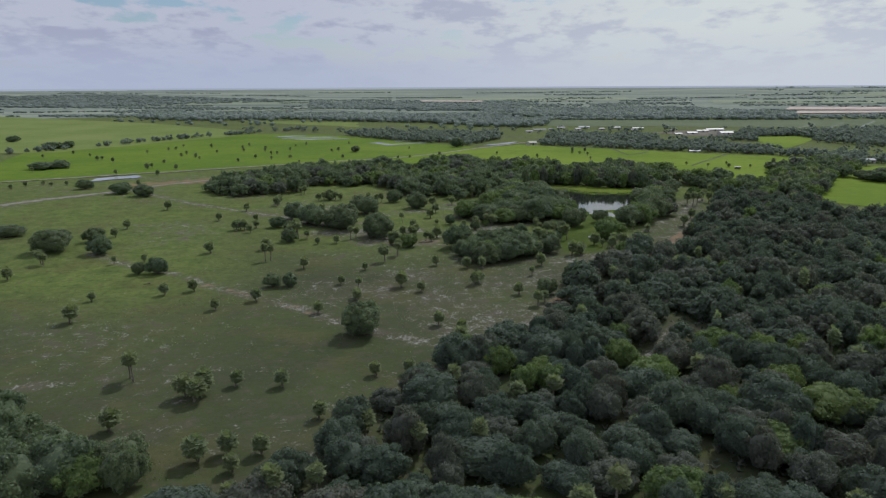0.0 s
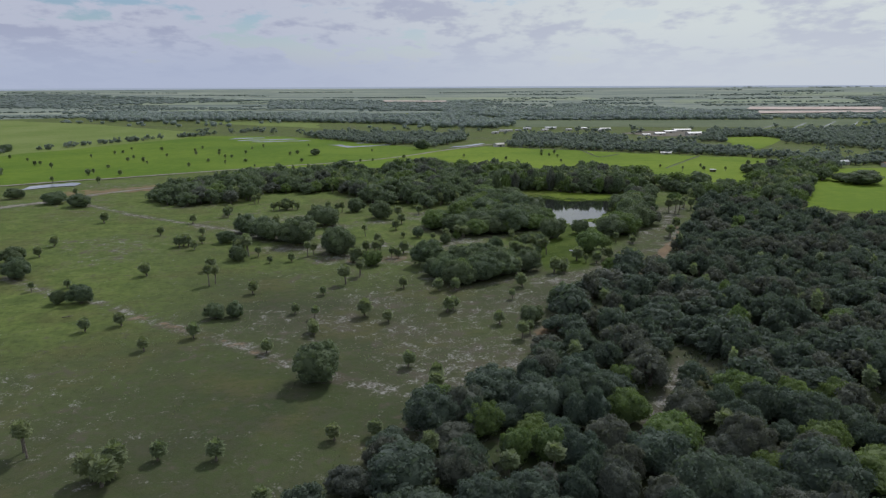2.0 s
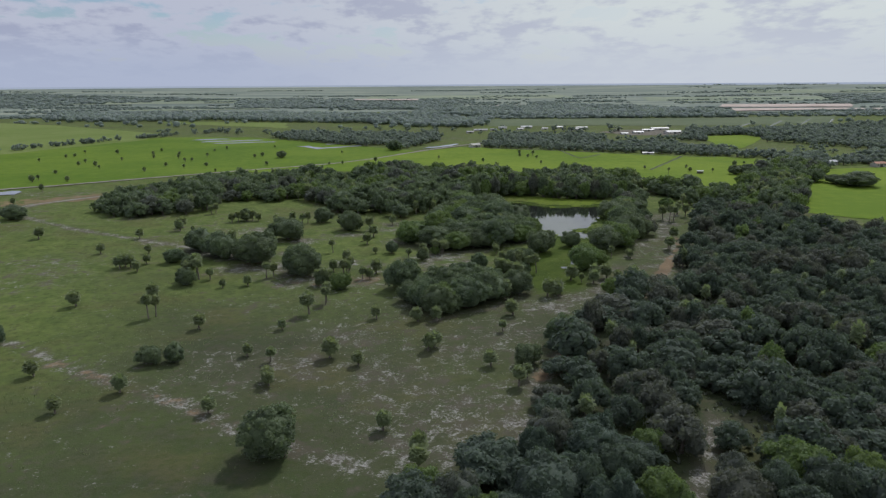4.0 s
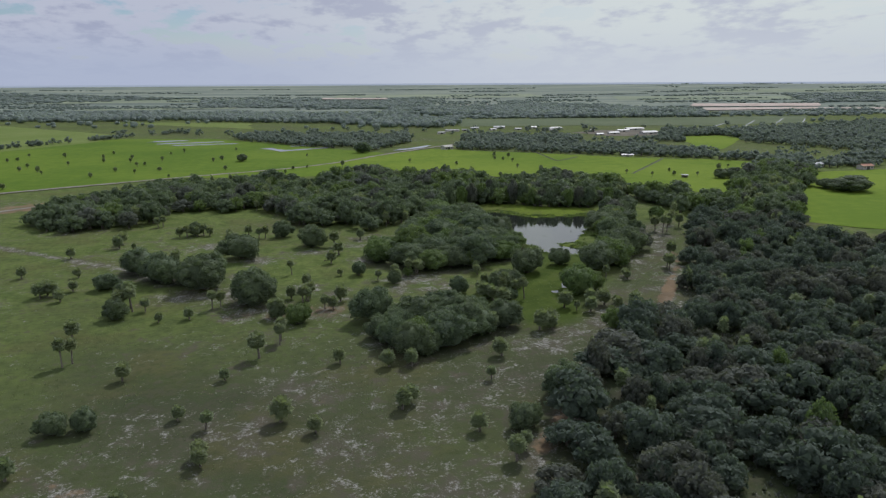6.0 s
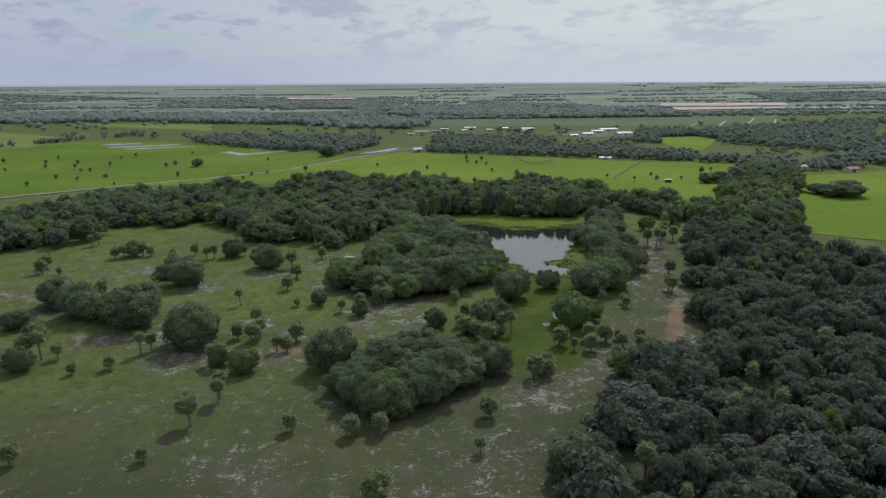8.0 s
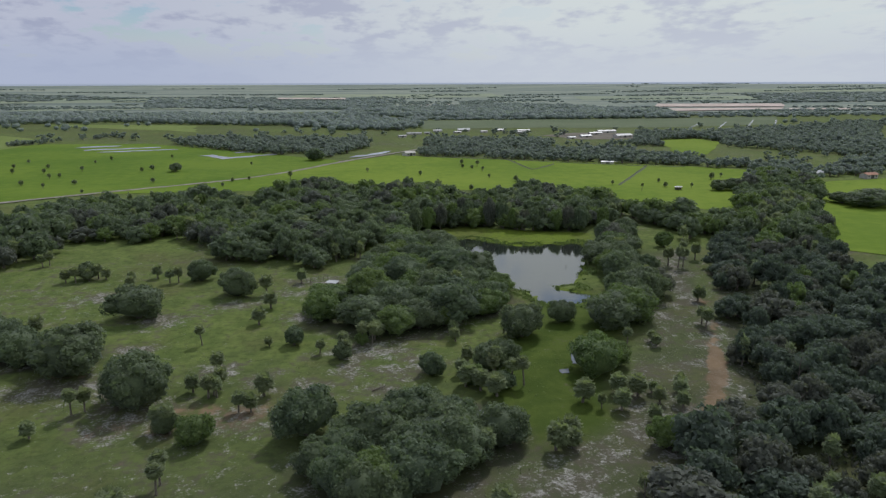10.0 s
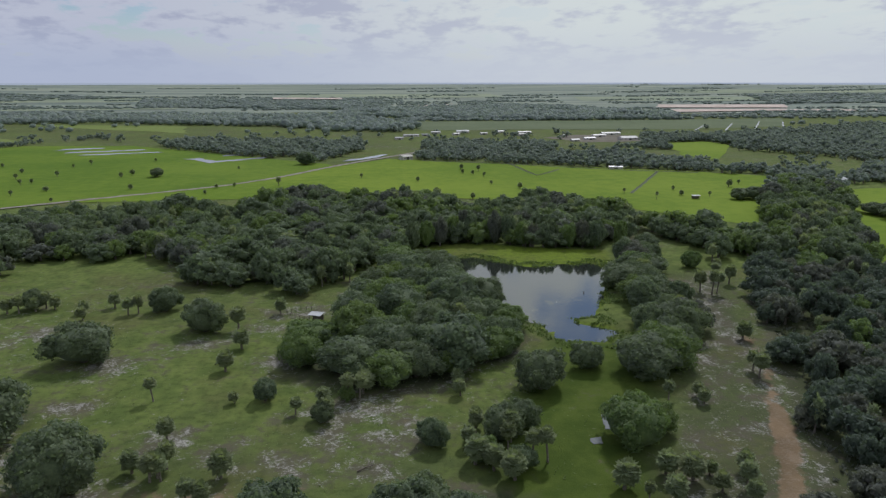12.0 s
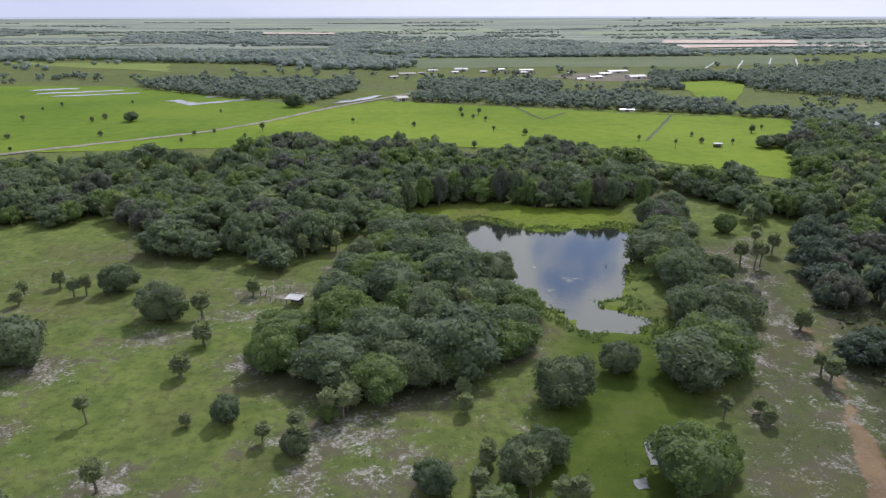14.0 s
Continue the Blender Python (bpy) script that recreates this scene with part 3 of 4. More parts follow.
for outline in (((-205, 984), (-170, 988), (-128, 1000), (-130, 1007), (-200, 995)), ((-228, 1010), (-190, 1018), (-150, 1030), (-152, 1041), (-222, 1023)),
                ((-245, 1045), (-195, 1058), (-200, 1070), (-240, 1060)), ((-66, 889), (-40, 904), (-15, 922), (-20, 933), (-62, 905)),
                ((-94, 926), (-66, 890), (-60, 902), (-84, 936)), ((-60, 948), (-40, 952), (-44, 962), (-62, 958)),
                ((53, 874), (74, 890), (91, 905), (103, 931), (96, 930), (78, 908), (60, 894)), ((-283, 557), (-265, 570), (-250, 577), (-255, 592), (-264, 590), (-280, 574)),
                ((72.9, 338.5), (75.0, 338.2), (75.6, 341.2), (73.2, 341.0)), ((78.2, 344.2), (80.6, 343.6), (83.6, 348.4), (83.2, 351.6), (80.0, 350.6)),
                ((43.6, 320.6), (47.0, 319.6), (52.4, 319.8), (51.6, 321.8), (46.8, 322.6))):
    sheet("pool", outline, SHALLOW if outline[0][1] > 400 else PUDDLE, 0.45 if outline[0][1] > 400 else 0.14, "shallow floodwater pool lying in green pasture", "pool", 1.5 if outline[0][1] > 400 else 0.1, 10.0 if outline[0][1] > 400 else 1.2)
ribbon("road", ROAD, 5.5, SAND, 0.45, "pale unpaved farm road across the pasture", "road")
ribbon("road_west", ROAD_WEST, 3.6, SAND, 0.12, "pale sandy farm road along the pasture", "road")


# ---- trees ----
def tube(points, radii, sides=6):
    """A tapered limb along points."""
    pts, chunks = np.asarray(points, float), []
    ang = np.arange(sides) * 2 * math.pi / sides
    rings = []
    for k, p in enumerate(pts):
        d = pts[min(k + 1, len(pts) - 1)] - pts[max(k - 1, 0)]
        d = d / np.linalg.norm(d)
        a = np.cross(d, (0.3, 0.9, 0.31))
        a /= np.linalg.norm(a)
        b = np.cross(d, a)
        rings.append(p + radii[k] * (np.cos(ang)[:, None] * a + np.sin(ang)[:, None] * b))
    v = np.concatenate(rings)
    f = []
    for k in range(len(pts) - 1):
        for j in range(sides):
            a, b = k * sides + j, k * sides + (j + 1) % sides
            f += [(a, b, b + sides), (a, b + sides, a + sides)]
    return v, np.array(f)


def leaf_cards(centres, normals, size, r, wild=0.55):
    """Small bent leaf sprays, one at each place, about facing outwards."""
    n = len(centres)
    d = normals + r.normal(0, wild, (n, 3))
    d /= np.linalg.norm(d, axis=1)[:, None]
    a = np.cross(d, r.normal(0, 1, (n, 3)))
    a /= np.linalg.norm(a, axis=1)[:, None]
    b = np.cross(d, a)
    s = size * r.uniform(0.6, 1.25, (n, 1))
    v = np.stack([centres + a * s * 0.62 - d * s * 0.12, centres + b * s * 0.5 - a * s * 0.3, centres - b * s * 0.5 - a * s * 0.35 + d * s * 0.08], 1)
    return v.reshape(-1, 3), np.arange(3 * n).reshape(-1, 3)


def oak_shape(seed, lobes, cards, size, width=10.0, height=8.0, inner=True, far=False):
    """An oak's crown: a ragged dome of many small leafy heads over a short forked trunk. Returns (crown, trunk)."""
    r = np.random.default_rng(seed)
    turn, skew, sag = r.uniform(0, 6.28, 3), r.uniform(0.06, 0.16, 3), r.uniform(0.9, 1.1)
    half, up, mid = width / 2, height * 0.52 * sag, height * 0.47
    cs, rs = [], []
    for k in range(lobes):
        z = 1 - 1.62 * (k + 0.5) / lobes + r.uniform(-0.06, 0.06)
        z = min(max(z, -0.62), 1)
        a = k * 2.39996 + r.uniform(-0.35, 0.35)
        flat = math.sqrt(1 - z * z) if z > 0 else 1 - 0.5 * z * z
        bulge = 1 + skew[0] * math.sin(2 * a + turn[0]) + skew[1] * math.sin(3 * a + turn[1]) * flat + skew[2] * math.sin(5 * a + 4 * z + turn[2])
        rad = width * r.uniform(0.105, 0.185) * (24 / max(lobes, 12)) ** 0.3
        out = r.uniform(0.84, 1.04) * bulge
        cs.append(((half - rad) * out * flat * math.cos(a), (half - rad) * out * flat * math.sin(a), max(mid + (up - rad * 0.8) * z * min(out, 1.06), rad * 0.6)))
        rs.append(rad)
    cs, rs = np.array(cs), np.array(rs)
    chunks = []
    v, f = ICO1
    for c, rad in zip(cs, rs):
        lump = 1 + 0.2 * r.normal(0, 1, (len(v), 1)).clip(-1.6, 1.6)
        chunks.append((c + v * rad * 0.84 * lump * (1, 1, 0.9), f))
    if inner:
        v, f = ICO2
        chunks.append((np.array((0, 0, mid)) + v * (half * 0.76, half * 0.76, up * 0.80) * (1 + 0.07 * r.normal(0, 1, (len(v), 1)).clip(-1.5, 1.5)), f))
    n = len(cs)
    per = r.choice(n, int(cards * 2.4), p=rs ** 2 / (rs ** 2).sum())
    d = r.normal(0, 1, (len(per), 3))
    d[:, 2] += 0.4
    d /= np.linalg.norm(d, axis=1)[:, None]
    p = cs[per] + d * (rs[per] * r.uniform(0.84, 1.2, len(per)))[:, None] * (1, 1, 0.9)
    deep = np.min(np.linalg.norm((p[:, None] - cs[None]) / (1, 1, 0.9), axis=2) / rs[None], axis=1)
    keep = (deep > 0.80) & (p[:, 2] > 0.1)
    p, d = p[keep][:cards], d[keep][:cards]
    chunks.append(leaf_cards(p, d, size, r, 0.42))
    crown = join(chunks)
    if far:
        return crown, tube([(0, 0, -0.4), (0.1, 0, height * 0.4)], [width * 0.05, width * 0.03], 3)
    wood = [tube([(0, 0, -0.4), (0.1, 0, height * 0.16), (0.2, 0.1, height * 0.34)], [width * 0.055, width * 0.04, width * 0.033])]
    for k in range(5):
        a = k * 1.257 + r.uniform(-0.3, 0.3)
        out = width * r.uniform(0.24, 0.36)
        wood.append(tube([(0.15, 0.05, height * 0.26), (out * 0.5 * math.cos(a), out * 0.5 * math.sin(a), height * 0.46),
                          (out * math.cos(a), out * math.sin(a), height * 0.66)], [width * 0.026, width * 0.017, width * 0.007], 5))
    return crown, join(wood)


def bush_shape(seed, cards, size):
    """A far-off crown: one uneven dome with leaf sprays on it."""
    r = np.random.default_rng(seed)
    v, f = ICO1
    lump = 1 + 0.17 * r.normal(0, 1, (len(v), 1)).clip(-1.7, 1.7)
    d = r.normal(0, 1, (cards, 3)) + (0, 0, 0.7)
    d /= np.linalg.norm(d, axis=1)[:, None]
    mid, axes = np.array((0, 0, 3.9)), np.array((4.6, 4.6, 3.9))
    return join([(mid + v * axes * lump, f), leaf_cards(mid + d * axes * r.uniform(0.95, 1.15, (cards, 1)), d, size, r)]), tube([(0, 0, -0.4), (0.1, 0, 3.0)], [0.4, 0.3], 3)


def palm_shape(seed, height=5.5, width=4.0, fronds=58, ball=1.0):
    """A cabbage palm: trunk with old leaf bases, a full ball of drooping fan leaves."""
    r = np.random.default_rng(seed)
    lean = r.normal(0, 0.25, 2)
    top = np.array((lean[0], lean[1], height - width * 0.47))
    trunk = tube([(0, 0, -0.3), (lean[0] * 0.2, lean[1] * 0.2, height * 0.2), (lean[0] * 0.7, lean[1] * 0.7, height * 0.42), top],
                 [0.27, 0.2, 0.21, 0.26], 7)
    chunks = []
    for k in range(fronds):
        z = 1 - 1.88 * (k + 0.5) / fronds
        a = k * 2.39996 + r.uniform(-0.25, 0.25)
        flat = math.sqrt(max(0, 1 - z * z))
        way = np.array((flat * math.cos(a), flat * math.sin(a), z * ball))
        way /= np.linalg.norm(way)
        side = np.cross(way, (0.01, 0, 1)) + r.normal(0, 0.15, 3)
        side /= np.linalg.norm(side)
        up = np.cross(side, way)
        stem, span = width * r.uniform(0.20, 0.30), width * r.uniform(0.19, 0.27)
        hub = top + way * stem
        v = [top + side * 0.05, top - side * 0.05, hub]
        blades = 6
        for j in range(blades):
            q = (j / (blades - 1) - 0.5) * 2.9
            for off, long in ((-0.2, 0.66), (0.0, 1.0)):
                d = way * math.cos(q + off) + side * math.sin(q + off)
                v.append(hub + d * span * long * r.uniform(0.8, 1.12) + up * span * r.uniform(-0.2, 0.1) - np.array((0, 0, 0.22 * span * long * flat)))
        f = [(0, 1, 2)]
        for j in range(blades):
            f.append((2, 3 + 2 * j, 4 + 2 * j))
            if j < blades - 1:
                f.append((2, 4 + 2 * j, 5 + 2 * j))
        chunks.append((np.array(v), np.array(f)))
    v, f = ICO1
    chunks.append((top + v * width * (0.33, 0.33, 0.34) * (1 + 0.1 * r.normal(0, 1, (len(v), 1)).clip(-1.5, 1.5)), f))
    return join(chunks), trunk


def pair_of_meshes(name, shape, leaf, bark):
    return (tri_mesh(name + "_crown", *shape[0], [leaf]), tri_mesh(name + "_trunk", *shape[1], [bark]))


OAK_SHAPES = [oak_shape(40 + k, 26 + 3 * (k % 3), 3300, 0.46) for k in range(6)]
WOODS_SHAPES = [oak_shape(30 + k, 13 + k % 3, 820, 0.78, inner=False) for k in range(5)]
LIGHT_SHAPES = [oak_shape(60 + k, 5, 40, 1.6, inner=False, far=True) for k in range(4)]
OAK_MESHES = [pair_of_meshes("oak", s, OAK, BARK) for s in OAK_SHAPES]
GREEN_MESHES = [pair_of_meshes("fresh_tree", s, GREEN, BARK) for s in OAK_SHAPES[:3]]
DULL_HAZED_MESHES = [pair_of_meshes("dull_oak", s, DULL_HAZED, BARK) for s in OAK_SHAPES]
GREY_MESHES = [pair_of_meshes("grey_tree", s, GREY, BARK) for s in OAK_SHAPES[3:]]
PALM_SIZES = (4.5, 5.6, 7.4)
PALM_MESHES = [[pair_of_meshes("palm", palm_shape(80 + 3 * k + n, PALM_SIZES[n], 4.0, 58, (1.0, 0.92, 1.08)[k]), FROND, PALM_BARK) for k in range(3)] for n in range(3)]


def plant_palm(x, y, wide, high, label, group, r):
    """A palm of the build that suits its height."""
    n = int(np.argmin([abs(high / wide - k / 4.0) for k in PALM_SIZES]))
    return plant("cabbage_palm", PALM_MESHES[n][int(r.integers(3))], x, y, wide, high, label, "palm tree", group, (4.0, PALM_SIZES[n]))


def plant(name, meshes, x, y, wide, high, label, category, group, base=(10.0, 8.0)):
    """One tree: an Empty at its foot, with crown and trunk."""
    foot = new(name)
    foot.matrix_basis = pose(x, y, float(land(np.array([[x, y]], float))[0]), 0, 0, rng.uniform(0, 360)) @ Matrix.Diagonal((wide / base[0], wide / base[0], high / base[1], 1))
    for n, me in zip(("crown", "trunk"), meshes):
        new(n, me).parent = foot
    return tagged(foot, label, category, group)


PALMS_A = (
    (-41, 124, 3.3, 3.6), (-49, 128, 5.2, 5.7), (-37, 131, 3.7, 3.4), (-44, 131, 4.2, 4.5), (-73, 141, 4.5, 4.6), (-28, 147, 3.6, 4.0),
    (-60, 158, 8.2, 5.7), (-40, 164, 3.7, 4.2), (-52, 165, 3.4, 4.6), (-79, 169, 5.8, 7.5), (-17, 171, 3.2, 3.7), (-8, 172, 3.4, 4.0),
    (2, 182, 2.8, 3.7), (5, 194, 6.3, 6.5), (-1, 210, 3.6, 4.9), (-119, 214, 5.1, 4.9), (-41, 223, 3.4, 3.9), (-76, 226, 3.4, 4.0),
    (33, 229, 3.8, 5.7), (36, 233, 2.8, 4.3), (-65, 236, 4.0, 4.1), (-123, 237, 2.8, 3.7),
)
PALMS_B = (
    (-29, 238, 5.6, 3.3), (28, 242, 3.7, 4.2), (-100, 244, 3.7, 4.3), (-7, 247, 3.3, 3.9), (-91, 249, 3.7, 4.3), (-31, 252, 2.9, 4.4),
    (-15, 253, 5.1, 5.7), (14, 256, 6.4, 4.9), (-38, 257, 3.0, 3.6), (-170, 266, 4.4, 5.5), (36, 268, 2.5, 3.9), (-31, 278, 2.8, 3.6),
    (17, 280, 3.7, 5.3), (11, 281, 4.0, 4.7), (-57, 282, 3.8, 5.3), (42, 283, 4.4, 5.5), (69, 284, 3.0, 3.6), (-2, 285, 3.3, 4.9),
    (-170, 289, 6.2, 5.9), (-139, 290, 2.4, 3.9), (-24, 292, 5.0, 8.0), (-74, 294, 5.4, 7.5),
)
PALMS_C = (
    (-128, 294, 2.9, 3.3), (62, 302, 4.0, 4.9), (58, 302, 5.3, 7.1), (-20, 303, 5.6, 6.7), (63, 306, 4.2, 4.4), (-104, 309, 4.6, 4.7),
    (84, 309, 3.3, 3.8), (92, 312, 3.2, 5.7), (-81, 316, 4.7, 4.3), (79, 316, 4.3, 4.9), (89, 317, 3.3, 4.5), (94, 317, 3.6, 6.1),
    (75, 318, 2.1, 4.0), (72, 322, 5.1, 5.8), (86, 322, 4.8, 4.6), (97, 322, 3.5, 4.9), (90, 323, 2.6, 3.1), (82, 325, 4.4, 4.4),
    (-22, 327, 5.6, 6.3), (-59, 327, 2.7, 3.6), (-50, 329, 3.4, 4.0), (53, 329, 4.9, 5.2),
)
PALMS_D = (
    (-6, 332, 5.4, 4.6), (50, 333, 4.5, 5.6), (60, 335, 5.6, 7.1), (47, 336, 5.0, 5.7), (-43, 339, 5.4, 6.1), (-66, 339, 3.2, 4.9),
    (-72, 341, 7.2, 7.9), (-2, 341, 4.9, 5.9), (-15, 342, 3.9, 6.2), (55, 342, 5.8, 6.7), (-13, 342, 3.2, 5.4), (47, 343, 3.1, 4.7),
    (-163, 345, 4.0, 4.6), (-14, 345, 6.1, 5.6), (-19, 346, 3.8, 5.2), (50, 348, 3.3, 6.2), (51, 351, 3.3, 4.9), (106, 351, 3.2, 4.1),
    (-98, 354, 3.7, 3.5), (99, 355, 2.8, 5.3), (107, 355, 3.0, 3.3), (-14, 356, 3.7, 6.7),
)
PALMS_E = (
    (-105, 361, 7.6, 4.8), (18, 362, 5.4, 6.0), (128, 362, 4.0, 6.9), (12, 365, 2.9, 4.4), (129, 366, 3.6, 6.0),
    (-98, 366, 3.5, 3.7), (70, 367, 3.2, 3.9), (-167, 367, 4.2, 4.3), (51, 367, 3.3, 4.6), (26, 369, 5.4, 6.4), (-2, 373, 2.5, 3.1),
    (52, 373, 3.5, 3.4), (28, 373, 4.8, 4.9), (-21, 378, 3.0, 6.2), (-103, 386, 3.4, 3.5), (140, 387, 4.7, 4.5),
    (-125, 389, 3.8, 4.2), (-6, 393, 4.6, 5.7), (-3, 408, 4.8, 5.4), (-117, 418, 4.1, 4.2),
)
PALMS_F = (
    (-5, 424, 5.2, 7.8), (-167, 424, 4.8, 4.2), (158, 429, 6.2, 8.4), (-95, 432, 2.5, 3.0), (154, 433, 4.6, 8.5), (-102, 435, 5.0, 5.6),
    (7, 437, 4.0, 5.8), (170, 440, 4.4, 7.7), (-103, 443, 5.0, 5.1), (-54, 443, 3.6, 4.8), (-40, 447, 5.9, 5.8), (168, 448, 5.7, 7.1),
    (-55, 450, 3.6, 3.3), (-47, 454, 4.1, 5.5), (-78, 455, 6.4, 5.4), (-66, 456, 3.8, 4.4), (-71, 457, 6.5, 5.5), (-96, 483, 5.7, 5.8),
)
OAKS_A = (
    (-24, 202, 13.0, 10.2), (38, 242, 7.3, 6.4), (-63, 254, 6.8, 5.3), (-57, 255, 6.0, 5.7), (51, 256, 10.6, 9.4), (-114, 274, 8.7, 7.0),
    (-122, 274, 5.9, 5.2), (81, 299, 8.3, 6.4), (-154, 309, 11.5, 8.3), (-178, 315, 19.7, 11.1), (8, 319, 14.2, 13.0), (-15, 320, 8.1, 7.2),
    (-22, 326, 5.8, 6.4), (81.5, 337.5, 14.5, 10.5), (89, 341, 8, 7), (55, 345, 9.5, 8.6), (49, 337, 6.5, 5.0), (56, 333, 6.0, 4.6), (-73, 332, 7.7, 6.9), (-169, 335, 9.9, 6.7), (-31, 341, 15.4, 13.7), (40, 345, 6.9, 7.6),
    (-32, 345, 15.0, 11.4), (61, 349, 7.8, 8.5), (-218, 349, 14.3, 5.8), (-78, 357, 7.6, 5.6),
)
OAKS_B = (
    (18, 360, 5.4, 6.5), (-51, 363, 18.5, 13.1), (71, 367, 13.2, 13.3), (-87, 368, 9.9, 6.2), (-58, 368, 10.8, 11.6), (24, 370, 4.3, 5.6),
    (5, 373, 6.4, 6.7), (87, 376, 8.8, 7.7), (-44, 407, 17.8, 11.1), (-15, 426, 13.1, 9.8), (-30, 448, 10.0, 7.9), (-73, 458, 8.1, 6.7),
    (169, 465, 8.1, 8.0), (-204, 479, 15.5, 7.8), (-225, 492, 16.0, 8.1), (-262, 516, 12.5, 7.6),
)
FIELD_TREES_A = (
    (-318, 518, 4.2, 4.2), (-229, 530, 4.3, 5.2), (-296, 532, 4.3, 3.9), (-316, 533, 4.3, 4.3), (-287, 538, 3.9, 3.9), (-306, 539, 4.3, 3.9),
    (-238, 591, 4.8, 5.8), (-274, 593, 3.8, 5.8), (237, 622, 2.6, 5.4), (276, 625, 2.7, 4.1), (260, 632, 4.1, 4.2), (-241, 640, 4.6, 5.2),
    (-267, 641, 6.2, 6.2), (122, 646, 4.0, 4.7), (227, 648, 2.8, 4.2), (267, 656, 2.9, 3.6), (313, 661, 5.2, 6.0), (102, 664, 6.8, 6.2),
    (328, 672, 3.0, 3.9), (-137, 682, 2.5, 3.9), (165, 682, 4.4, 5.2), (-321, 691, 4.4, 6.7),
)
FIELD_TREES_B = (
    (-48, 701, 2.8, 3.5), (150, 704, 3.0, 3.8), (-11, 712, 2.9, 2.9), (-345, 719, 4.0, 5.2), (-44, 726, 3.3, 3.7), (-1, 731, 4.5, 6.8),
    (-101, 731, 4.3, 4.4), (101, 732, 3.5, 4.4), (-32, 732, 3.0, 3.4), (-156, 734, 4.9, 3.9), (-258, 743, 4.8, 6.0), (156, 748, 3.3, 4.2),
    (61, 760, 3.2, 4.1), (151, 764, 3.4, 3.8), (-184, 769, 3.7, 4.9), (144, 772, 3.4, 3.9), (-278, 774, 3.7, 5.0), (160, 783, 4.4, 5.7),
    (149, 798, 4.5, 5.1), (-123, 801, 4.1, 4.5), (-199, 803, 3.9, 5.2), (-117, 814, 5.0, 5.1),
)
FIELD_TREES_C = (
    (-37, 836, 2.7, 3.2), (-235, 841, 4.0, 5.4), (-280, 867, 4.8, 5.6), (-180, 880, 2.8, 3.2), (-118, 914, 3.0, 3.5),
)
THICKETS_A = (
    (340, 536, 30.4, 10.0), (332, 548, 17.1, 7.1), (228, 553, 8.9, 7.9), (298, 609, 14.5, 8.0), (288, 611, 13.2, 7.4), (-365, 646, 25.9, 7.3),
    (-354, 654, 21.0, 7.4), (-96, 798, 12.3, 7.5), (20, 861, 17.1, 14.4), (-471, 863, 24.8, 8.3), (-460, 878, 16.8, 8.4), (-587, 975, 18.6, 9.3),
)

for x, y, w, h in PALMS_A + PALMS_B + PALMS_C + PALMS_D + PALMS_E + PALMS_F:
    count = 1 if w < 5.4 else 2 if w < 7 else 3
    for k in range(count):
        a = k * 2.2 + x
        px, py = (x, y) if count == 1 else (x + 0.3 * w * math.cos(a), y + 0.3 * w * math.sin(a))
        one = 1.22 * min(w, 5.0) if count == 1 else w * 0.74
        tall = h * (0.92 + 0.12 * k)
        plant_palm(px, py, one, max(tall * 1.12, 1.08 * one),
                   "tall slender cabbage palm on a bare trunk" if tall > 5.8 else "round-headed cabbage palm standing in the pasture" if tall > 4.2 else "low bushy cabbage palm in short grass",
                   "palms in the pasture", rng)
for x, y, w, h in OAKS_A + OAKS_B:
    fresh = rng.random() < 0.2
    plant("live_oak", (GREEN_MESHES if fresh else OAK_MESHES)[int(rng.integers(3 if fresh else 6))], x, y, w * 1.05, min(h, 0.72 * w + 1.0),
          "broad dark green live oak standing alone in pasture" if w > 10 else "small round dark green oak in pasture", "oak tree", "lone oaks in the pasture")
for x, y, w, h in FIELD_TREES_A + FIELD_TREES_B + FIELD_TREES_C:
    plant_palm(x, y, w, h, "distant small palm in the bright open pasture", "palms in the far pasture", rng)
for x, y, w, h in THICKETS_A:
    plant("thicket", OAK_MESHES[int(rng.integers(6))], x, y, w, min(h, 0.7 * w), "dark clump of brush out in the far pasture", "thicket", "thickets in the far pasture")


def scatter(poly, step, seed, jitter=0.42):
    """Uneven places inside an outline, about step metres apart."""
    r = np.random.default_rng(seed)
    q = np.asarray(poly, float)
    (x0, y0), (x1, y1) = q.min(0), q.max(0)
    rows = []
    for j, y in enumerate(np.arange(y0, y1, step * 0.87)):
        x = np.arange(x0 + (j % 2) * step / 2, x1, step)
        rows.append(np.stack([x, np.full(len(x), y)], 1))
    p = np.concatenate(rows)
    p += r.uniform(-jitter, jitter, p.shape) * step
    return p[inside(q, p)], r


def merged(name, items, shapes, leaf, label, category):
    """Many trees in one mesh: (x, y, width, height) each."""
    vs, fs, ms, n = [], [], [], 0
    r = np.random.default_rng(len(items))
    zs = land(np.array([(i[0], i[1]) for i in items], float))
    for (x, y, w, h), z in zip(items, zs):
        crown, trunk = shapes[int(r.integers(len(shapes)))]
        a = r.uniform(0, 2 * math.pi)
        c, s = math.cos(a), math.sin(a)
        for k, (v, f) in enumerate((crown, trunk)):
            u = v * (w / 10.0, w / 10.0, h / 8.0)
            vs.append(np.column_stack([x + u[:, 0] * c - u[:, 1] * s, y + u[:, 0] * s + u[:, 1] * c, z + u[:, 2]]))
            fs.append(f + n)
            ms.append(np.full(len(f), k))
            n += len(v)
    me = tri_mesh(name, np.concatenate(vs), np.concatenate(fs), [leaf, BARK], np.concatenate(ms))
    return tagged(new(name, me), label, category, kind="stuff")


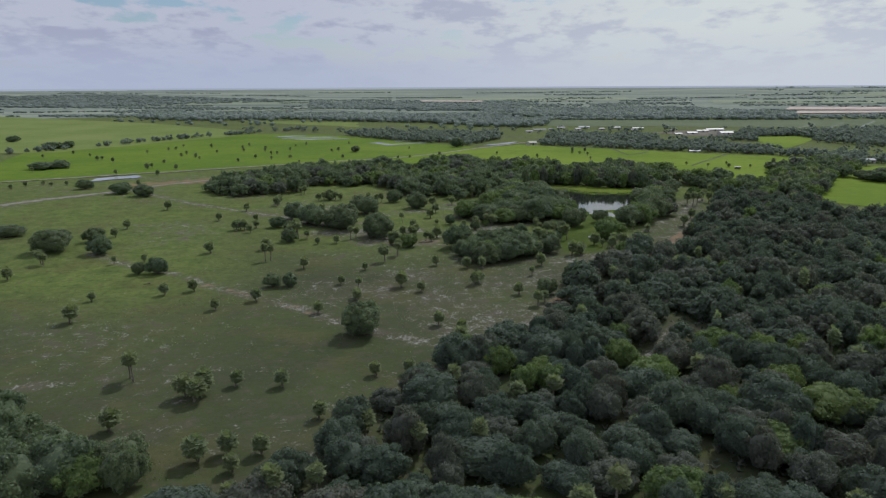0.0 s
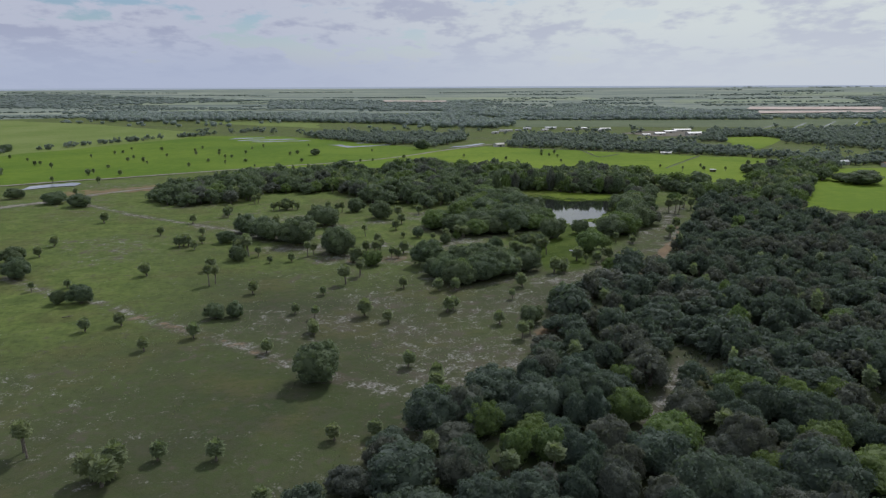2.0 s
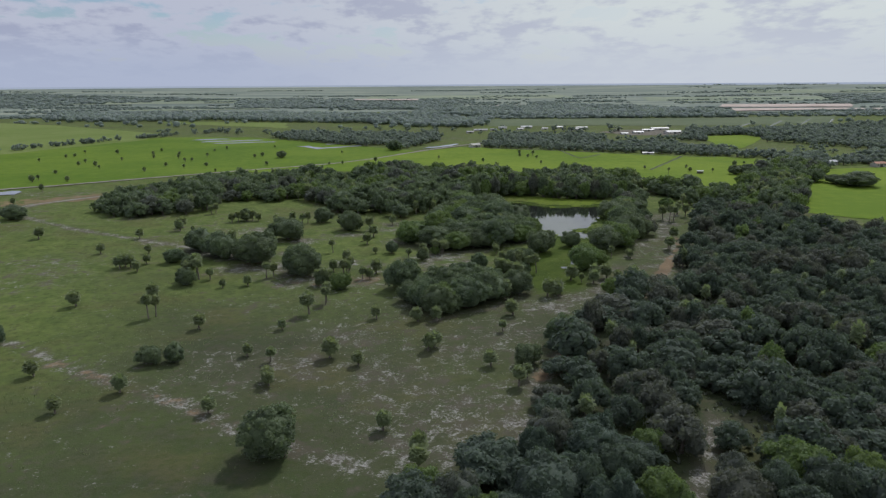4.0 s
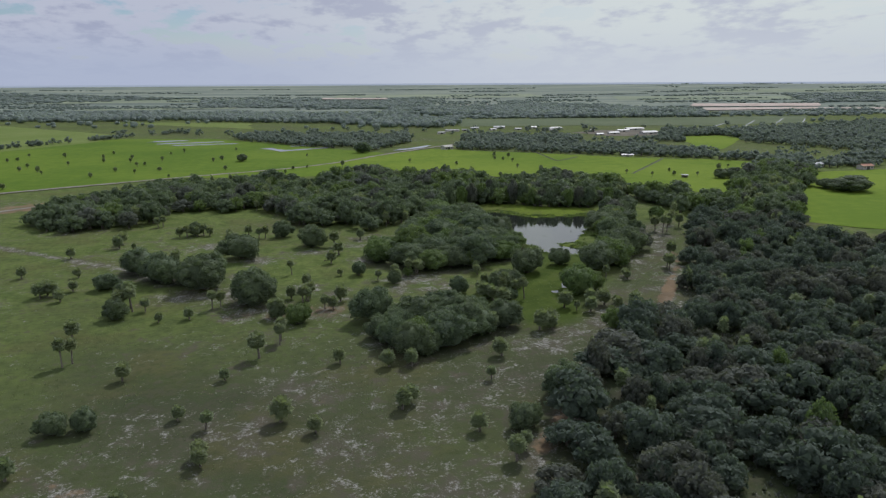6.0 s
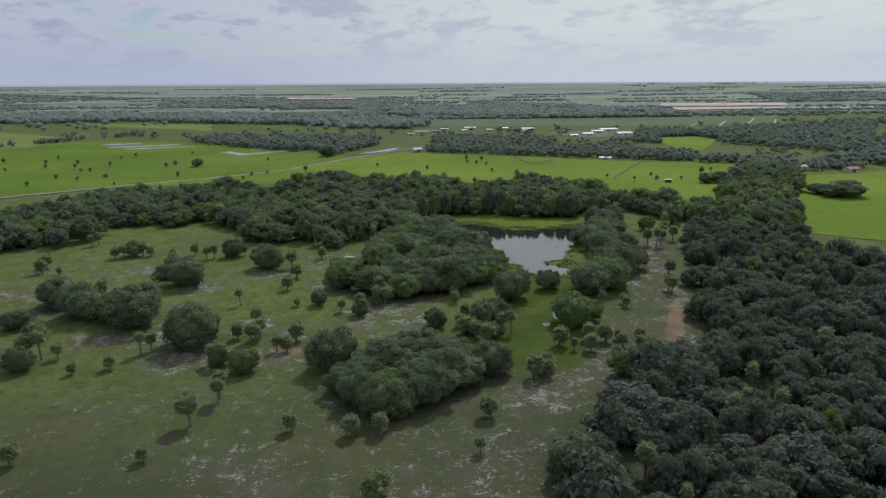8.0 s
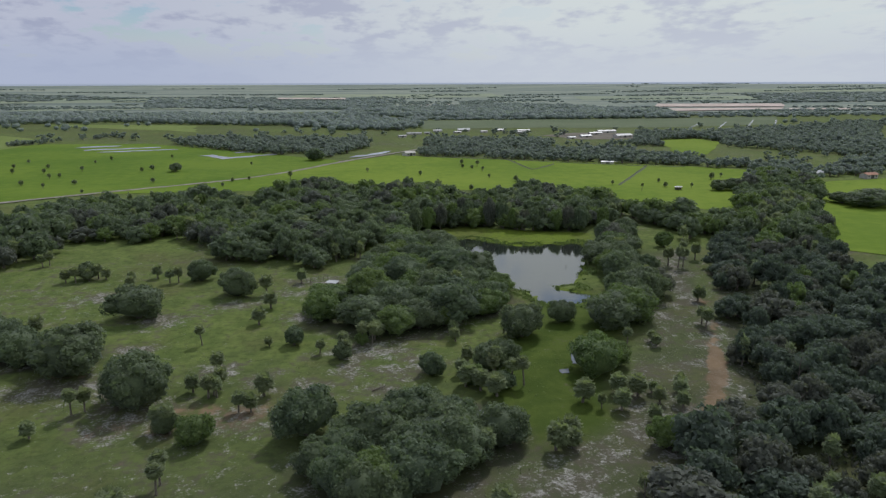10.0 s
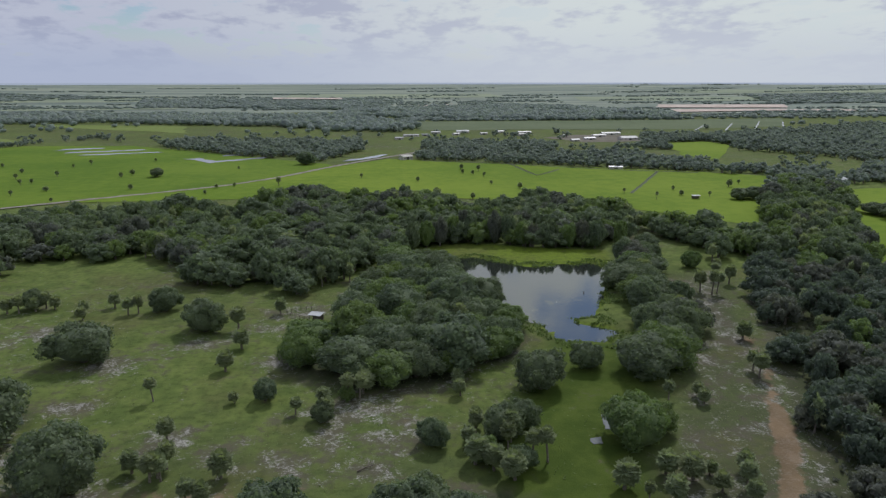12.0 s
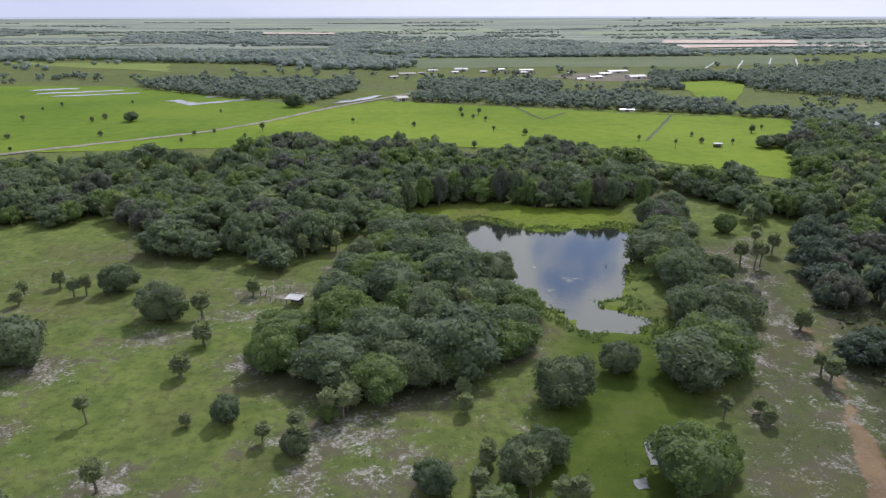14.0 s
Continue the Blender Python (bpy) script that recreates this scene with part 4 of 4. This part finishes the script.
def grow(poly, step, seed, wide, tall, label, group, palms=0.12, fresh=0.12, grey=0.0, gaps=(), limit=10 ** 6, thin=0.0, inset=1.2, main=None):
    """Woodland inside an outline: each of the nearest trees a thing, the rest returned."""
    p, r = scatter(poly, step, seed)
    keep = signed_gap(poly, p) < -inset
    for line, w in gaps:
        keep &= line_gap(line, p) > w
    keep &= value_noise(p, 14.0, seed) > thin
    p = p[keep]
    p = p[np.argsort(p[:, 1] + 0.5 * np.abs(p[:, 0] - 40))]
    rest = []
    for k, (x, y) in enumerate(p):
        w, h, roll = r.uniform(*wide), r.uniform(*tall), r.random()
        if r.random() < 0.18:
            w, h = w * 1.35, h * 1.2
        if k >= limit:
            rest.append((x, y, w, h, roll))
        elif roll < palms:
            plant_palm(x, y, r.uniform(3.8, 5.4), h * r.uniform(0.85, 1.1), "cabbage palm rising among crowded oaks", group, r)
        else:
            kind = GREEN_MESHES if roll < palms + fresh else GREY_MESHES if roll < palms + fresh + grey else (main or OAK_MESHES)
            what = "fresh green" if kind is GREEN_MESHES else "grey-green" if kind is GREY_MESHES else "dark green"
            plant("oak_tree", kind[int(r.integers(len(kind)))], x, y, w, h, what + " " + label, "oak tree", group)
    return rest


grow(GROVE, 10.0, 11, (12, 18), (7.5, 11.5), "spreading live oak in the grove beside the pond", "grove beside the pond", 0.10, 0.28, 0.0, ((((8, 434), (18, 430), (12, 441)), 11.5),), 10 ** 6, 0.0, 3.4)
grow(PONDSIDE, 7.8, 12, (9, 15), (6, 10.5), "spreading live oak between pond and trail", "oaks between pond and trail", 0.14, 0.14, 0.1, (), 10 ** 6, 0.0, 3.0)
grow(FRONT, 7.2, 13, (9.5, 13), (7.0, 9.5), "dense live oak in an island of trees", "island of oaks", 0.10, 0.25, 0.0, ((((42, 322), (54, 320)), 7.5),), 10 ** 6, 0.0, 3.4)
grow(LEFT_GROVE, 8.5, 14, (10, 13), (7, 9), "dense live oak in a small pasture grove", "pasture grove", 0.05, 0.05, 0.0, (), 10 ** 6, 0.0, 3.0)
grow(NEAR_LEFT, 7.5, 15, (8, 11), (7, 9.5), "live oak at the pasture's edge", "oaks at the pasture's edge", 0.15, 0.05, 0.0, (), 10 ** 6, 0.0, 2.5)
rest = grow(FOREST, 8.1, 16, (6.5, 12.0), (4.8, 9.5), "oak in the crowded woods", "crowded woods", 0.13, 0.06, 0.22,
            ((FOREST_PATH, 4.0), (((57, 205), (54, 196)), 4.0)), 175, 0.16, 0.3, DULL_HAZED_MESHES)
rest_back = grow(BACK, 9.2, 17, (9, 16), (6.5, 11.5), "oak in the belt behind the pond", "oak belt", 0.10, 0.1, 0.1, ((((8, 434), (18, 430), (12, 441)), 11.5),), 0, 0.0, 3.0)
rest_band = grow(BAND, 9.0, 18, (9, 14), (8, 11), "oak", "oak belt", 0.10, 0.1, 0.1, (), 0)
for x, y, w, h in ((86, 176, 9, 9), (97, 177, 8.5, 8), (52, 193, 7, 6.5), (27, 161, 8, 7)):
    plant("oak_tree", GREEN_MESHES[int(rng.integers(3))], x, y, w, h, "bright fresh green tree in the crowded woods", "oak tree", "crowded woods")
for k in range(17):
    a = k / 16.0 * 3.0
    ends = ((60, 517), (90, 529), (118, 514), (152, 505))
    (x0, y0), (x1, y1) = ends[min(int(a), 2)], ends[min(int(a), 2) + 1]
    a -= min(int(a), 2)
    kind = (OAK_MESHES, GREEN_MESHES, GREY_MESHES)[k % 3]
    plant("tall_tree", kind[int(rng.integers(3))], x0 + (x1 - x0) * a + rng.normal(0, 2), y0 + (y1 - y0) * a + rng.normal(0, 2), rng.uniform(6.5, 9.5), rng.uniform(11, 15),
          "tall slender tree on the pond's far bank", "tree", "tall trees behind the pond")
for x, y in scatter(((-389, 612), (-440, 760), (-320, 930), (-160, 900), (-120, 720), (-250, 640)), 40, 55)[0][::2]:
    plant_palm(x, y, rng.uniform(3.0, 4.6), rng.uniform(3.6, 5.6), "distant small palm in the bright open pasture", "palms in the far pasture", rng)
MID_SHAPES = [oak_shape(90 + k, 12 + k % 3, 640, 0.85, inner=False) for k in range(5)]
SLIM_PALM = [tuple(((v * (2.8, 2.8, 8.0 / 5.5)), f) for v, f in palm_shape(99 + k, 5.5, 4.0, 30)) for k in range(2)]
for name, group, lab in (("woods", rest, "crowded dark oak woods over sandy ground"), ("oak_belt", rest_back + rest_band, "thick belt of dark oaks behind the pond")):
    shapes = WOODS_SHAPES if name == "woods" else MID_SHAPES
    a, b = (0.17, 0.40) if name == "woods" else (0.28, 0.38)
    merged(name, [g[:4] for g in group if g[4] > b], shapes, DULL_HAZED if name == "woods" else OAK, lab, "woods")
    merged(name + "_grey", [g[:4] for g in group if a < g[4] <= b], shapes, GREY, "grey-green trees among dark oak woods", "woods")
    merged(name + "_fresh", [g[:4] for g in group if 0.12 < g[4] <= a], shapes, GREEN, "fresh green trees among dark oak woods", "woods")
    merged(name + "_palms", [(g[0], g[1], g[2] * 0.4, g[3]) for g in group if g[4] <= 0.12], SLIM_PALM, FROND, "cabbage palms among dark oak woods", "woods")


# ---- far woods ----
FAR_BELTS = (
    (((-150, 1090), (-110, 1010), (-8, 917), (17, 842), (42, 895), (83, 982), (86, 1089), (2, 1093), (-100, 1150)), 10),
    (((-700, 1650), (-499, 1551), (-323, 1580), (-182, 1480), (-38, 1416), (67, 1282), (185, 1231), (205, 1350), (91, 1720), (-284, 1928), (-800, 2000)), 14),
    (((-426, 2321), (109, 2073), (278, 2237), (281, 3000), (-535, 3000)), 22),
    (((117, 849), (233, 796), (265, 781), (321, 736), (351, 737), (374, 776), (341, 874), (278, 887), (299, 1019), (212, 1038), (171, 1084)), 9.5),
    (((80, 1742), (300, 1554), (506, 1486), (717, 1437), (831, 1661), (779, 2161), (581, 2446), (136, 2043)), 14),
    (((382, 931), (487, 909), (548, 762), (710, 939), (650, 1033), (464, 1097)), 10.5),
    (((440, 1030), (651, 873), (1015, 1270), (733, 1157), (582, 1075)), 10.5),
    (((349, 730), (323, 629), (385, 630), (429, 710), (371, 758)), 9.5),
    (((395, 660), (470, 650), (720, 760), (760, 960), (548, 762)), 10.5),
    (((780, 960), (1300, 1200), (1500, 1500), (1015, 1270)), 14),
    (((-2600, 2250), (-1300, 2500), (-560, 3200), (-1700, 3900), (-3200, 3000)), 36),
    (((1500, 2250), (2600, 2000), (3200, 2700), (1900, 3000)), 32),
)


def far_woods():
    """Belts of woods, tree lines and scattered trees across the plain."""
    r = np.random.default_rng(5)
    glade = ((440, 995), (379, 823), (412, 827), (510, 956), (508, 1015))
    spots = []
    for k, (poly, step) in enumerate(FAR_BELTS):
        p, _ = scatter(poly, step, 200 + k)
        p = p[0.6 * value_noise(p, 60.0, 23) + 0.4 * value_noise(p, 22.0, 24) > np.where(p[:, 1] > 1150, 0.37, 0.3)]
        spots.append(np.column_stack([p, np.full(len(p), step / 10.0)]))
    n = 6500
    p = np.stack([r.uniform(-2600, 3000, n), 650 + 3600 * r.random(n) ** 1.5], 1)
    p = p[np.abs(p[:, 0] - 200) < 250 + 0.85 * p[:, 1]]
    cover = 0.55 * value_noise(p * (0.5, 1.9), 240.0, 21) + 0.45 * value_noise(p * (0.6, 1.6), 80.0, 22)
    p = p[cover > np.where(p[:, 1] < 1500, 0.52, 0.56)]
    p = p[p[:, 1] < 1600]
    spots.append(np.column_stack([p, np.full(len(p), 0.9)]))
    # hedges and narrow woods strung across the far plain
    for _ in range(115):
        y = 1500 + 2900 * r.random() ** 1.3
        x, long, wide = r.uniform(-0.75, 0.95) * y, r.uniform(90, 620), r.choice((6, 18, 40))
        m = int(long / 8.5 * (1 + wide / 40))
        u, a = r.uniform(-0.5, 0.5, m) * long, r.normal(0, 0.12)
        spots.append(np.column_stack([x + u * math.cos(a), y + u * math.sin(a) + r.normal(0, wide, m), np.full(m, 1.26)]))
    lines = (((-620, 640), (-520, 760), (-430, 874), (-409, 942), (-373, 1004), (-331, 1076), (-278, 1160), (-235, 1225)),)
    for line in lines:
        q = np.asarray(line, float)
        for a, b in zip(q[:-1], q[1:]):
            m = int(np.hypot(*(b - a)) / 5.5)
            k = r.random(m)[:, None]
            spots.append(np.column_stack([a + (b - a) * k + r.normal(0, 3.5, (m, 2)), np.full(m, 0.75)]))
    p = np.concatenate(spots)
    ok = np.ones(len(p), bool)
    for poly, m in ((PASTURE_EAST, 0), (PASTURE_WEST, 0), (RIGHT_FIELD, 0), (glade, 0), (((193, 1279), (332, 1275), (573, 1221), (800, 1258), (968, 1488), (740, 1474), (231, 1509)), 0),
                    (((375, 1035), (440, 1035), (455, 1110), (400, 1125), (370, 1090)), 0),
                    (((876, 1720), (1194, 1740), (1500, 2141), (1092, 2250)), 0)):
        ok &= signed_gap(poly, p[:, :2]) > m
    west = signed_gap(((-1150, 1850), (-620, 1480), (-332, 1199), (-443, 817), (-900, 700), (-1700, 1200)), p[:, :2])
    ok &= (west > 0) | (p[:, 2] == 0.75)
    ok &= (line_gap(ROAD, p[:, :2]) > 9) & ~((p[:, 1] < 620) & (p[:, 0] > -450)) & ~((p[:, 1] < 760) & (np.abs(p[:, 0] + 80) < 380))
    items = []
    for x, y, b in p[ok]:
        k = r.random() ** 2
        items.append((x, y, (8.0 + 6.0 * k) * b * (1.0 if b > 1.2 else 1.25), (5.5 + 4.5 * k + r.uniform(0, 1.5)) * min(max(b, 0.8), 1.2) * (0.5 if b == 1.26 else 0.75 if y > 1700 else 1)))
    return items


far = far_woods()
near_far = [i for i in far if i[1] < 1250]
merged("far_woods", near_far, LIGHT_SHAPES, FAR_HAZE_LEAF, "woods with haze-paled leaves across the far plain", "woods")
TINY_SHAPES = [bush_shape(70 + k, 14, 2.2) for k in range(4)]
merged("distant_woods", [i for i in far if i[1] >= 1250], TINY_SHAPES, DISTANT_HAZE_LEAF, "woods with haze-tinted leaves towards the horizon", "woods")


# ---- buildings and small things ----
def gable(l, w, h, rise, over=0.5, thick=0.18):
    """A pitched roof of two sloping slabs, along x."""
    bm = bmesh.new()
    for s in (-1, 1):
        a = [(-l / 2 - over, 0, h + rise), (l / 2 + over, 0, h + rise), (l / 2 + over, s * (w / 2 + over), h - rise * over / (w / 2)), (-l / 2 - over, s * (w / 2 + over), h - rise * over / (w / 2))]
        top = [bm.verts.new((x, y, z + thick)) for x, y, z in a]
        low = [bm.verts.new((x, y + (0.01 * s), z)) for x, y, z in a]
        bm.faces.new(top)
        bm.faces.new(low[::-1])
        for i in range(4):
            bm.faces.new((top[i], low[i], low[(i + 1) % 4], top[(i + 1) % 4]))
    bmesh.ops.recalc_face_normals(bm, faces=bm.faces[:])
    return bm


def foot_of(name, x, y, turn):
    e = new(name)
    e.matrix_basis = pose(x, y, float(land(np.array([[x, y]], float))[0]) + 0.05, 0, 0, turn)
    return e


def barn(x, y, l, w, h, turn, roof, label, category="barn"):
    """A closed shed: walls with a gable, roof slabs, doors and windows set proud."""
    e = foot_of(category.replace(" ", "_"), x, y, turn)
    bm = bmesh.new()
    v = box(bm, -l / 2, l / 2, -w / 2, w / 2, -0.4, h)
    for s in (-1, 1):
        a = [bm.verts.new(c) for c in ((s * l / 2, -w / 2, h), (s * l / 2, w / 2, h), (s * l / 2, 0, h + w * 0.17))]
        bm.faces.new(a if s > 0 else a[::-1])
    part("wall", bm, WALL, e)
    part("roof", gable(l, w, h, w * 0.17), roof, e, "pale sheet-metal roof" if roof is not RUST else "rust-red sheet-metal roof")
    part("door", one_box(-1.6, 1.6, -w / 2 - 0.08, -w / 2 - 0.01, 0, min(h - 0.4, 3.2), 0.02), DOOR, e, "dark open doorway")
    for k in (-0.32, 0.32):
        part("window", one_box(k * l - 0.7, k * l + 0.7, -w / 2 - 0.07, -w / 2 - 0.01, 1.1, min(h - 0.5, 2.3), 0.02), DOOR, e, "small dark window")
    return tagged(e, label, category, "farm buildings")


for x, y, l, w, h, turn in ((426, 1056, 30, 15, 4.5, 12), (440, 1140, 36, 11, 4.0, 8), (378, 1066, 20, 9, 3.8, 10), (352, 1050, 14, 7, 3.2, 15), (246, 1216, 22, 12, 4.2, -6),
                            (163, 1166, 26, 8, 3.2, 4), (206, 1214, 16, 8, 3.4, 0), (330, 1188, 24, 9, 3.6, 6), (300, 1210, 14, 8, 3.4, 20), (410, 1110, 24, 9, 3.8, 8),
                            (140, 1120, 13, 7, 3.6, 12), (184, 1172, 12, 7, 3.4, -20), (228, 1178, 14, 7, 3.4, 30), (268, 1180, 12, 7, 3.4, 5), (314, 1150, 13, 7, 3.6, -12), (366, 1122, 12, 8, 3.6, 40)):
    barn(x, y, l * 0.8, w * 0.72, h * 0.62, turn, ROOF if (x + y) % 3 == 1 else GREY_ROOF, "long farm building under a pale metal roof")
barn(280, 776, 11, 3.2, 1.9, -14, ROOF, "long low white-roofed shed at the pasture's edge", "shed")
barn(436, 644, 11, 7, 3.0, 8, RUST, "red-roofed shed beside the bright clearing", "shed")
barn(404, 662, 10, 7, 3.0, 20, ROOF, "white-roofed shed beside the bright clearing", "shed")
barn(114, 884, 11, 8, 3.2, 25, WALL, "small tan house beside the farm road", "house")
barn(-300, 1620, 14, 8, 3.4, 0, ROOF, "white-roofed farmhouse in far woods", "house")


def shelter(x, y, l, w, h, turn, label):
    """An open cattle shelter: posts, beams and a sheet roof of lapped panels."""
    e = foot_of("cattle_shelter", x, y, turn)
    for i in (-1, 0, 1):
        for j in (-1, 1):
            part("post", one_box(i * l * 0.46 - 0.09, i * l * 0.46 + 0.09, j * w * 0.45 - 0.09, j * w * 0.45 + 0.09, -0.4, h + 0.06 * j, 0.015), WOOD, e)
    for j in (-1, 1):
        part("beam", one_box(-l / 2, l / 2, j * w * 0.45 - 0.06, j * w * 0.45 + 0.06, h + 0.06 * j, h + 0.06 * j + 0.16, 0.01), WOOD, e)
    n = max(3, int(l / 1.1))
    for k in range(n):
        bm = one_box(-l / 2 - 0.3 + k * (l + 0.6) / n, -l / 2 - 0.3 + (k + 1) * (l + 0.6) / n - 0.05, -w / 2 - 0.3, w / 2 + 0.3, h + 0.26 + 0.03 * (k % 2), h + 0.31 + 0.03 * (k % 2))
        bmesh.ops.rotate(bm, verts=bm.verts[:], cent=(0, 0, h), matrix=Matrix.Rotation(0.05, 3, "X"))
        part("roof_panel", bm, ROOF, e, "white sheet-metal roof panel")
    part("back_wall", one_box(-l / 2, l / 2, w * 0.45 + 0.1, w * 0.45 + 0.16, 0.1, h * 0.8), WOOD, e, "weathered board wall")
    return tagged(e, label, "shelter")


shelter(18.2, 428.5, 3.8, 2.8, 2.1, -28, "small open shelter with a white panel roof beside oaks")
shelter(262, 618, 4.6, 3.0, 2.2, -16, "white-roofed cattle shelter alone in bright pasture")


def fence(line, step, height, label, rails=2):
    """A post-and-rail fence along a line."""
    e = foot_of("fence", line[0][0], line[0][1], 0)
    base = e.matrix_basis.translation
    post_me, spots = None, []
    for a, b in zip(line[:-1], line[1:]):
        n = max(1, round(math.dist(a, b) / step))
        spots += [(a[0] + (b[0] - a[0]) * k / n, a[1] + (b[1] - a[1]) * k / n) for k in range(n)]
    spots.append(line[-1])
    zs = land(np.array(spots, float)) - base.z
    for (x, y), z in zip(spots, zs):
        if post_me is None:
            ob = part("post", one_box(-0.08, 0.08, -0.08, 0.08, -0.4, height, 0.02), WOOD, e)
            post_me = ob.data
        else:
            ob = new("post", post_me)
            ob.parent = e
        ob.location = (x - base.x, y - base.y, z)
    for r in range(rails):
        h = height * (0.5 + 0.4 * r)
        v, f = tube([(x - base.x, y - base.y, z + h) for (x, y), z in zip(spots, zs)], [0.05] * len(spots), 4)
        ob = new("rail", tri_mesh("rail", v, f, [WOOD]))
        ob.parent = e
    return tagged(e, label, "fence")


fence([(9, 437), (13, 431.5), (16, 429.5)], 2.0, 1.4, "weathered cattle pen fence beside a small shelter")
fence([(9, 437), (13.5, 441), (17, 439.5)], 2.0, 1.4, "weathered cattle pen fence under oak trees")
fence([(201, 831), (198, 743), (230, 780)], 5.0, 1.4, "dark post fence across the bright pasture")
fence([(232, 647), (306, 751)], 5.0, 1.4, "dark post fence across the bright pasture")
fence([(126, 868), (201, 824), (282, 763), (334, 736)], 5.0, 1.4, "post fence along the pasture's far edge")


def snag(x, y, h, label, limbs=5):
    """A bare dead tree or stump."""
    r = np.random.default_rng(int(abs(x * 7) + y))
    e = foot_of("dead_tree", x, y, float(r.uniform(0, 360)))
    v, f = tube([(0, 0, -0.5), (0.1, 0.05, h * 0.4), (0.25, 0.1, h * 0.75), (0.3, 0.25, h)], [0.2, 0.16, 0.1, 0.03], 6)
    new("trunk", tri_mesh("trunk", v, f, [BARK])).parent = e
    for k in range(limbs):
        a, z = k * 2.4, h * r.uniform(0.4, 0.85)
        o = h * r.uniform(0.18, 0.32)
        v, f = tube([(0.15, 0.08, z), (o * 0.5 * math.cos(a), o * 0.5 * math.sin(a), z + o * 0.5), (o * math.cos(a), o * math.sin(a), z + o * r.uniform(0.6, 1.2))], [0.07, 0.05, 0.015], 5)
        new("limb", tri_mesh("limb", v, f, [BARK])).parent = e
    return tagged(e, label, "dead tree", "dead trees")


for x, y, h in ((70, 282, 6.5), (66, 279, 5.5), (126, 318, 8), (128, 330, 7), (90, 262, 8), (80, 230, 8), (60, 205, 7.5), (140, 352, 8), (106, 300, 5.0), (112, 300, 8.5)):
    snag(x, y, h, "bare grey dead tree among crowded oaks")
stump = foot_of("stump", 113, 441, 0)
v, f = tube([(0, 0, -0.6), (0.1, 0, 0.8), (0.05, 0.1, 1.7)], [0.2, 0.16, 0.12], 7)
new("trunk", tri_mesh("trunk", v, f, [BARK])).parent = stump
tagged(stump, "dark dead stump standing in the pond", "stump")


def log(x, y, l, turn):
    e = foot_of("fallen_log", x, y, turn)
    v, f = tube([(-l / 2, 0, 0.2), (0, 0.15, 0.3), (l / 2, 0, 0.35)], [0.16, 0.13, 0.06], 7)
    new("trunk", tri_mesh("trunk", v, f, [BARK])).parent = e
    for k, a in enumerate((0.6, -0.7, 0.9)):
        v, f = tube([(l * (0.1 + 0.12 * k), 0, 0.35), (l * (0.25 + 0.12 * k), l * 0.16 * a, 0.6), (l * (0.4 + 0.1 * k), l * 0.3 * a, 0.8)], [0.1, 0.07, 0.02], 5)
        new("limb", tri_mesh("limb", v, f, [BARK])).parent = e
    tagged(e, "fallen grey tree lying in short grass", "log")


log(25.5, 338.5, 3.8, 25)
log(-8, 398, 2.4, 5)
log(-112, 258, 3.0, -10)


# ---- low weeds and brush ----
def weeds(name, items, leaf, label):
    """Tufts of a few bent blades each, joined."""
    r = np.random.default_rng(len(items))
    p = np.asarray(items, float)
    z = land(p[:, :2])
    n = len(p)
    k = 5
    a = r.uniform(0, 2 * math.pi, (n, k))
    out = p[:, 2:3] * r.uniform(0.3, 0.9, (n, k))
    c = np.repeat(np.column_stack([p[:, :2], z])[:, None], k, 1)
    tip = c + np.stack([np.cos(a) * out, np.sin(a) * out, p[:, 2:3] * r.uniform(0.35, 0.9, (n, k))], 2)
    w = 0.3 * p[:, 2:3]
    s1 = c + np.stack([-np.sin(a) * w, np.cos(a) * w, 0 * a - 0.05], 2)
    s2 = c + np.stack([np.sin(a) * w, -np.cos(a) * w, 0 * a - 0.05], 2)
    v = np.stack([s1, s2, tip], 2).reshape(-1, 3)
    f = np.arange(len(v)).reshape(-1, 3)
    tagged(new(name, tri_mesh(name, v, f, [leaf])), label, "weeds", kind="stuff")


def make_weeds():
    r = np.random.default_rng(77)
    p = np.stack([r.uniform(-180, 170, 26000), r.uniform(110, 480, 26000)], 1)
    clump = value_noise(p, 9.0, 31) * 0.6 + value_noise(p, 40.0, 32) * 0.4
    ok = (clump > 0.57) & (signed_gap(POND, p) > 5) & (line_gap(TRAIL, p) > 2.5)
    size = r.uniform(0.15, 0.42, ok.sum())
    weeds("weed_tufts", np.column_stack([p[ok], size]), FROND, "scattered weed tufts in the pasture grass")
    w = np.stack([r.uniform(50, 150, 30000), r.uniform(375, 525, 30000)], 1)
    shore = signed_gap(POND, w)
    ok = (shore > -4.5) & (shore < 7) & (value_noise(w, 4.0, 33) > 0.42)
    weeds("shore_reeds", np.column_stack([w[ok], r.uniform(0.35, 1.0, ok.sum())]), GREEN, "bright green reeds and grass along the pond shore")
    q = np.stack([r.uniform(-60, 240, 16000), r.uniform(100, 460, 16000)], 1)
    edge = signed_gap(FOREST, q)
    ok = (edge < -3) & (line_gap(FOREST_PATH, q) > 3) & (line_gap(TRAIL, q) > 3)
    weeds("undergrowth", np.column_stack([q[ok], r.uniform(0.6, 1.8, ok.sum())]), GREY, "dull green undergrowth beneath the oak woods")


make_weeds()
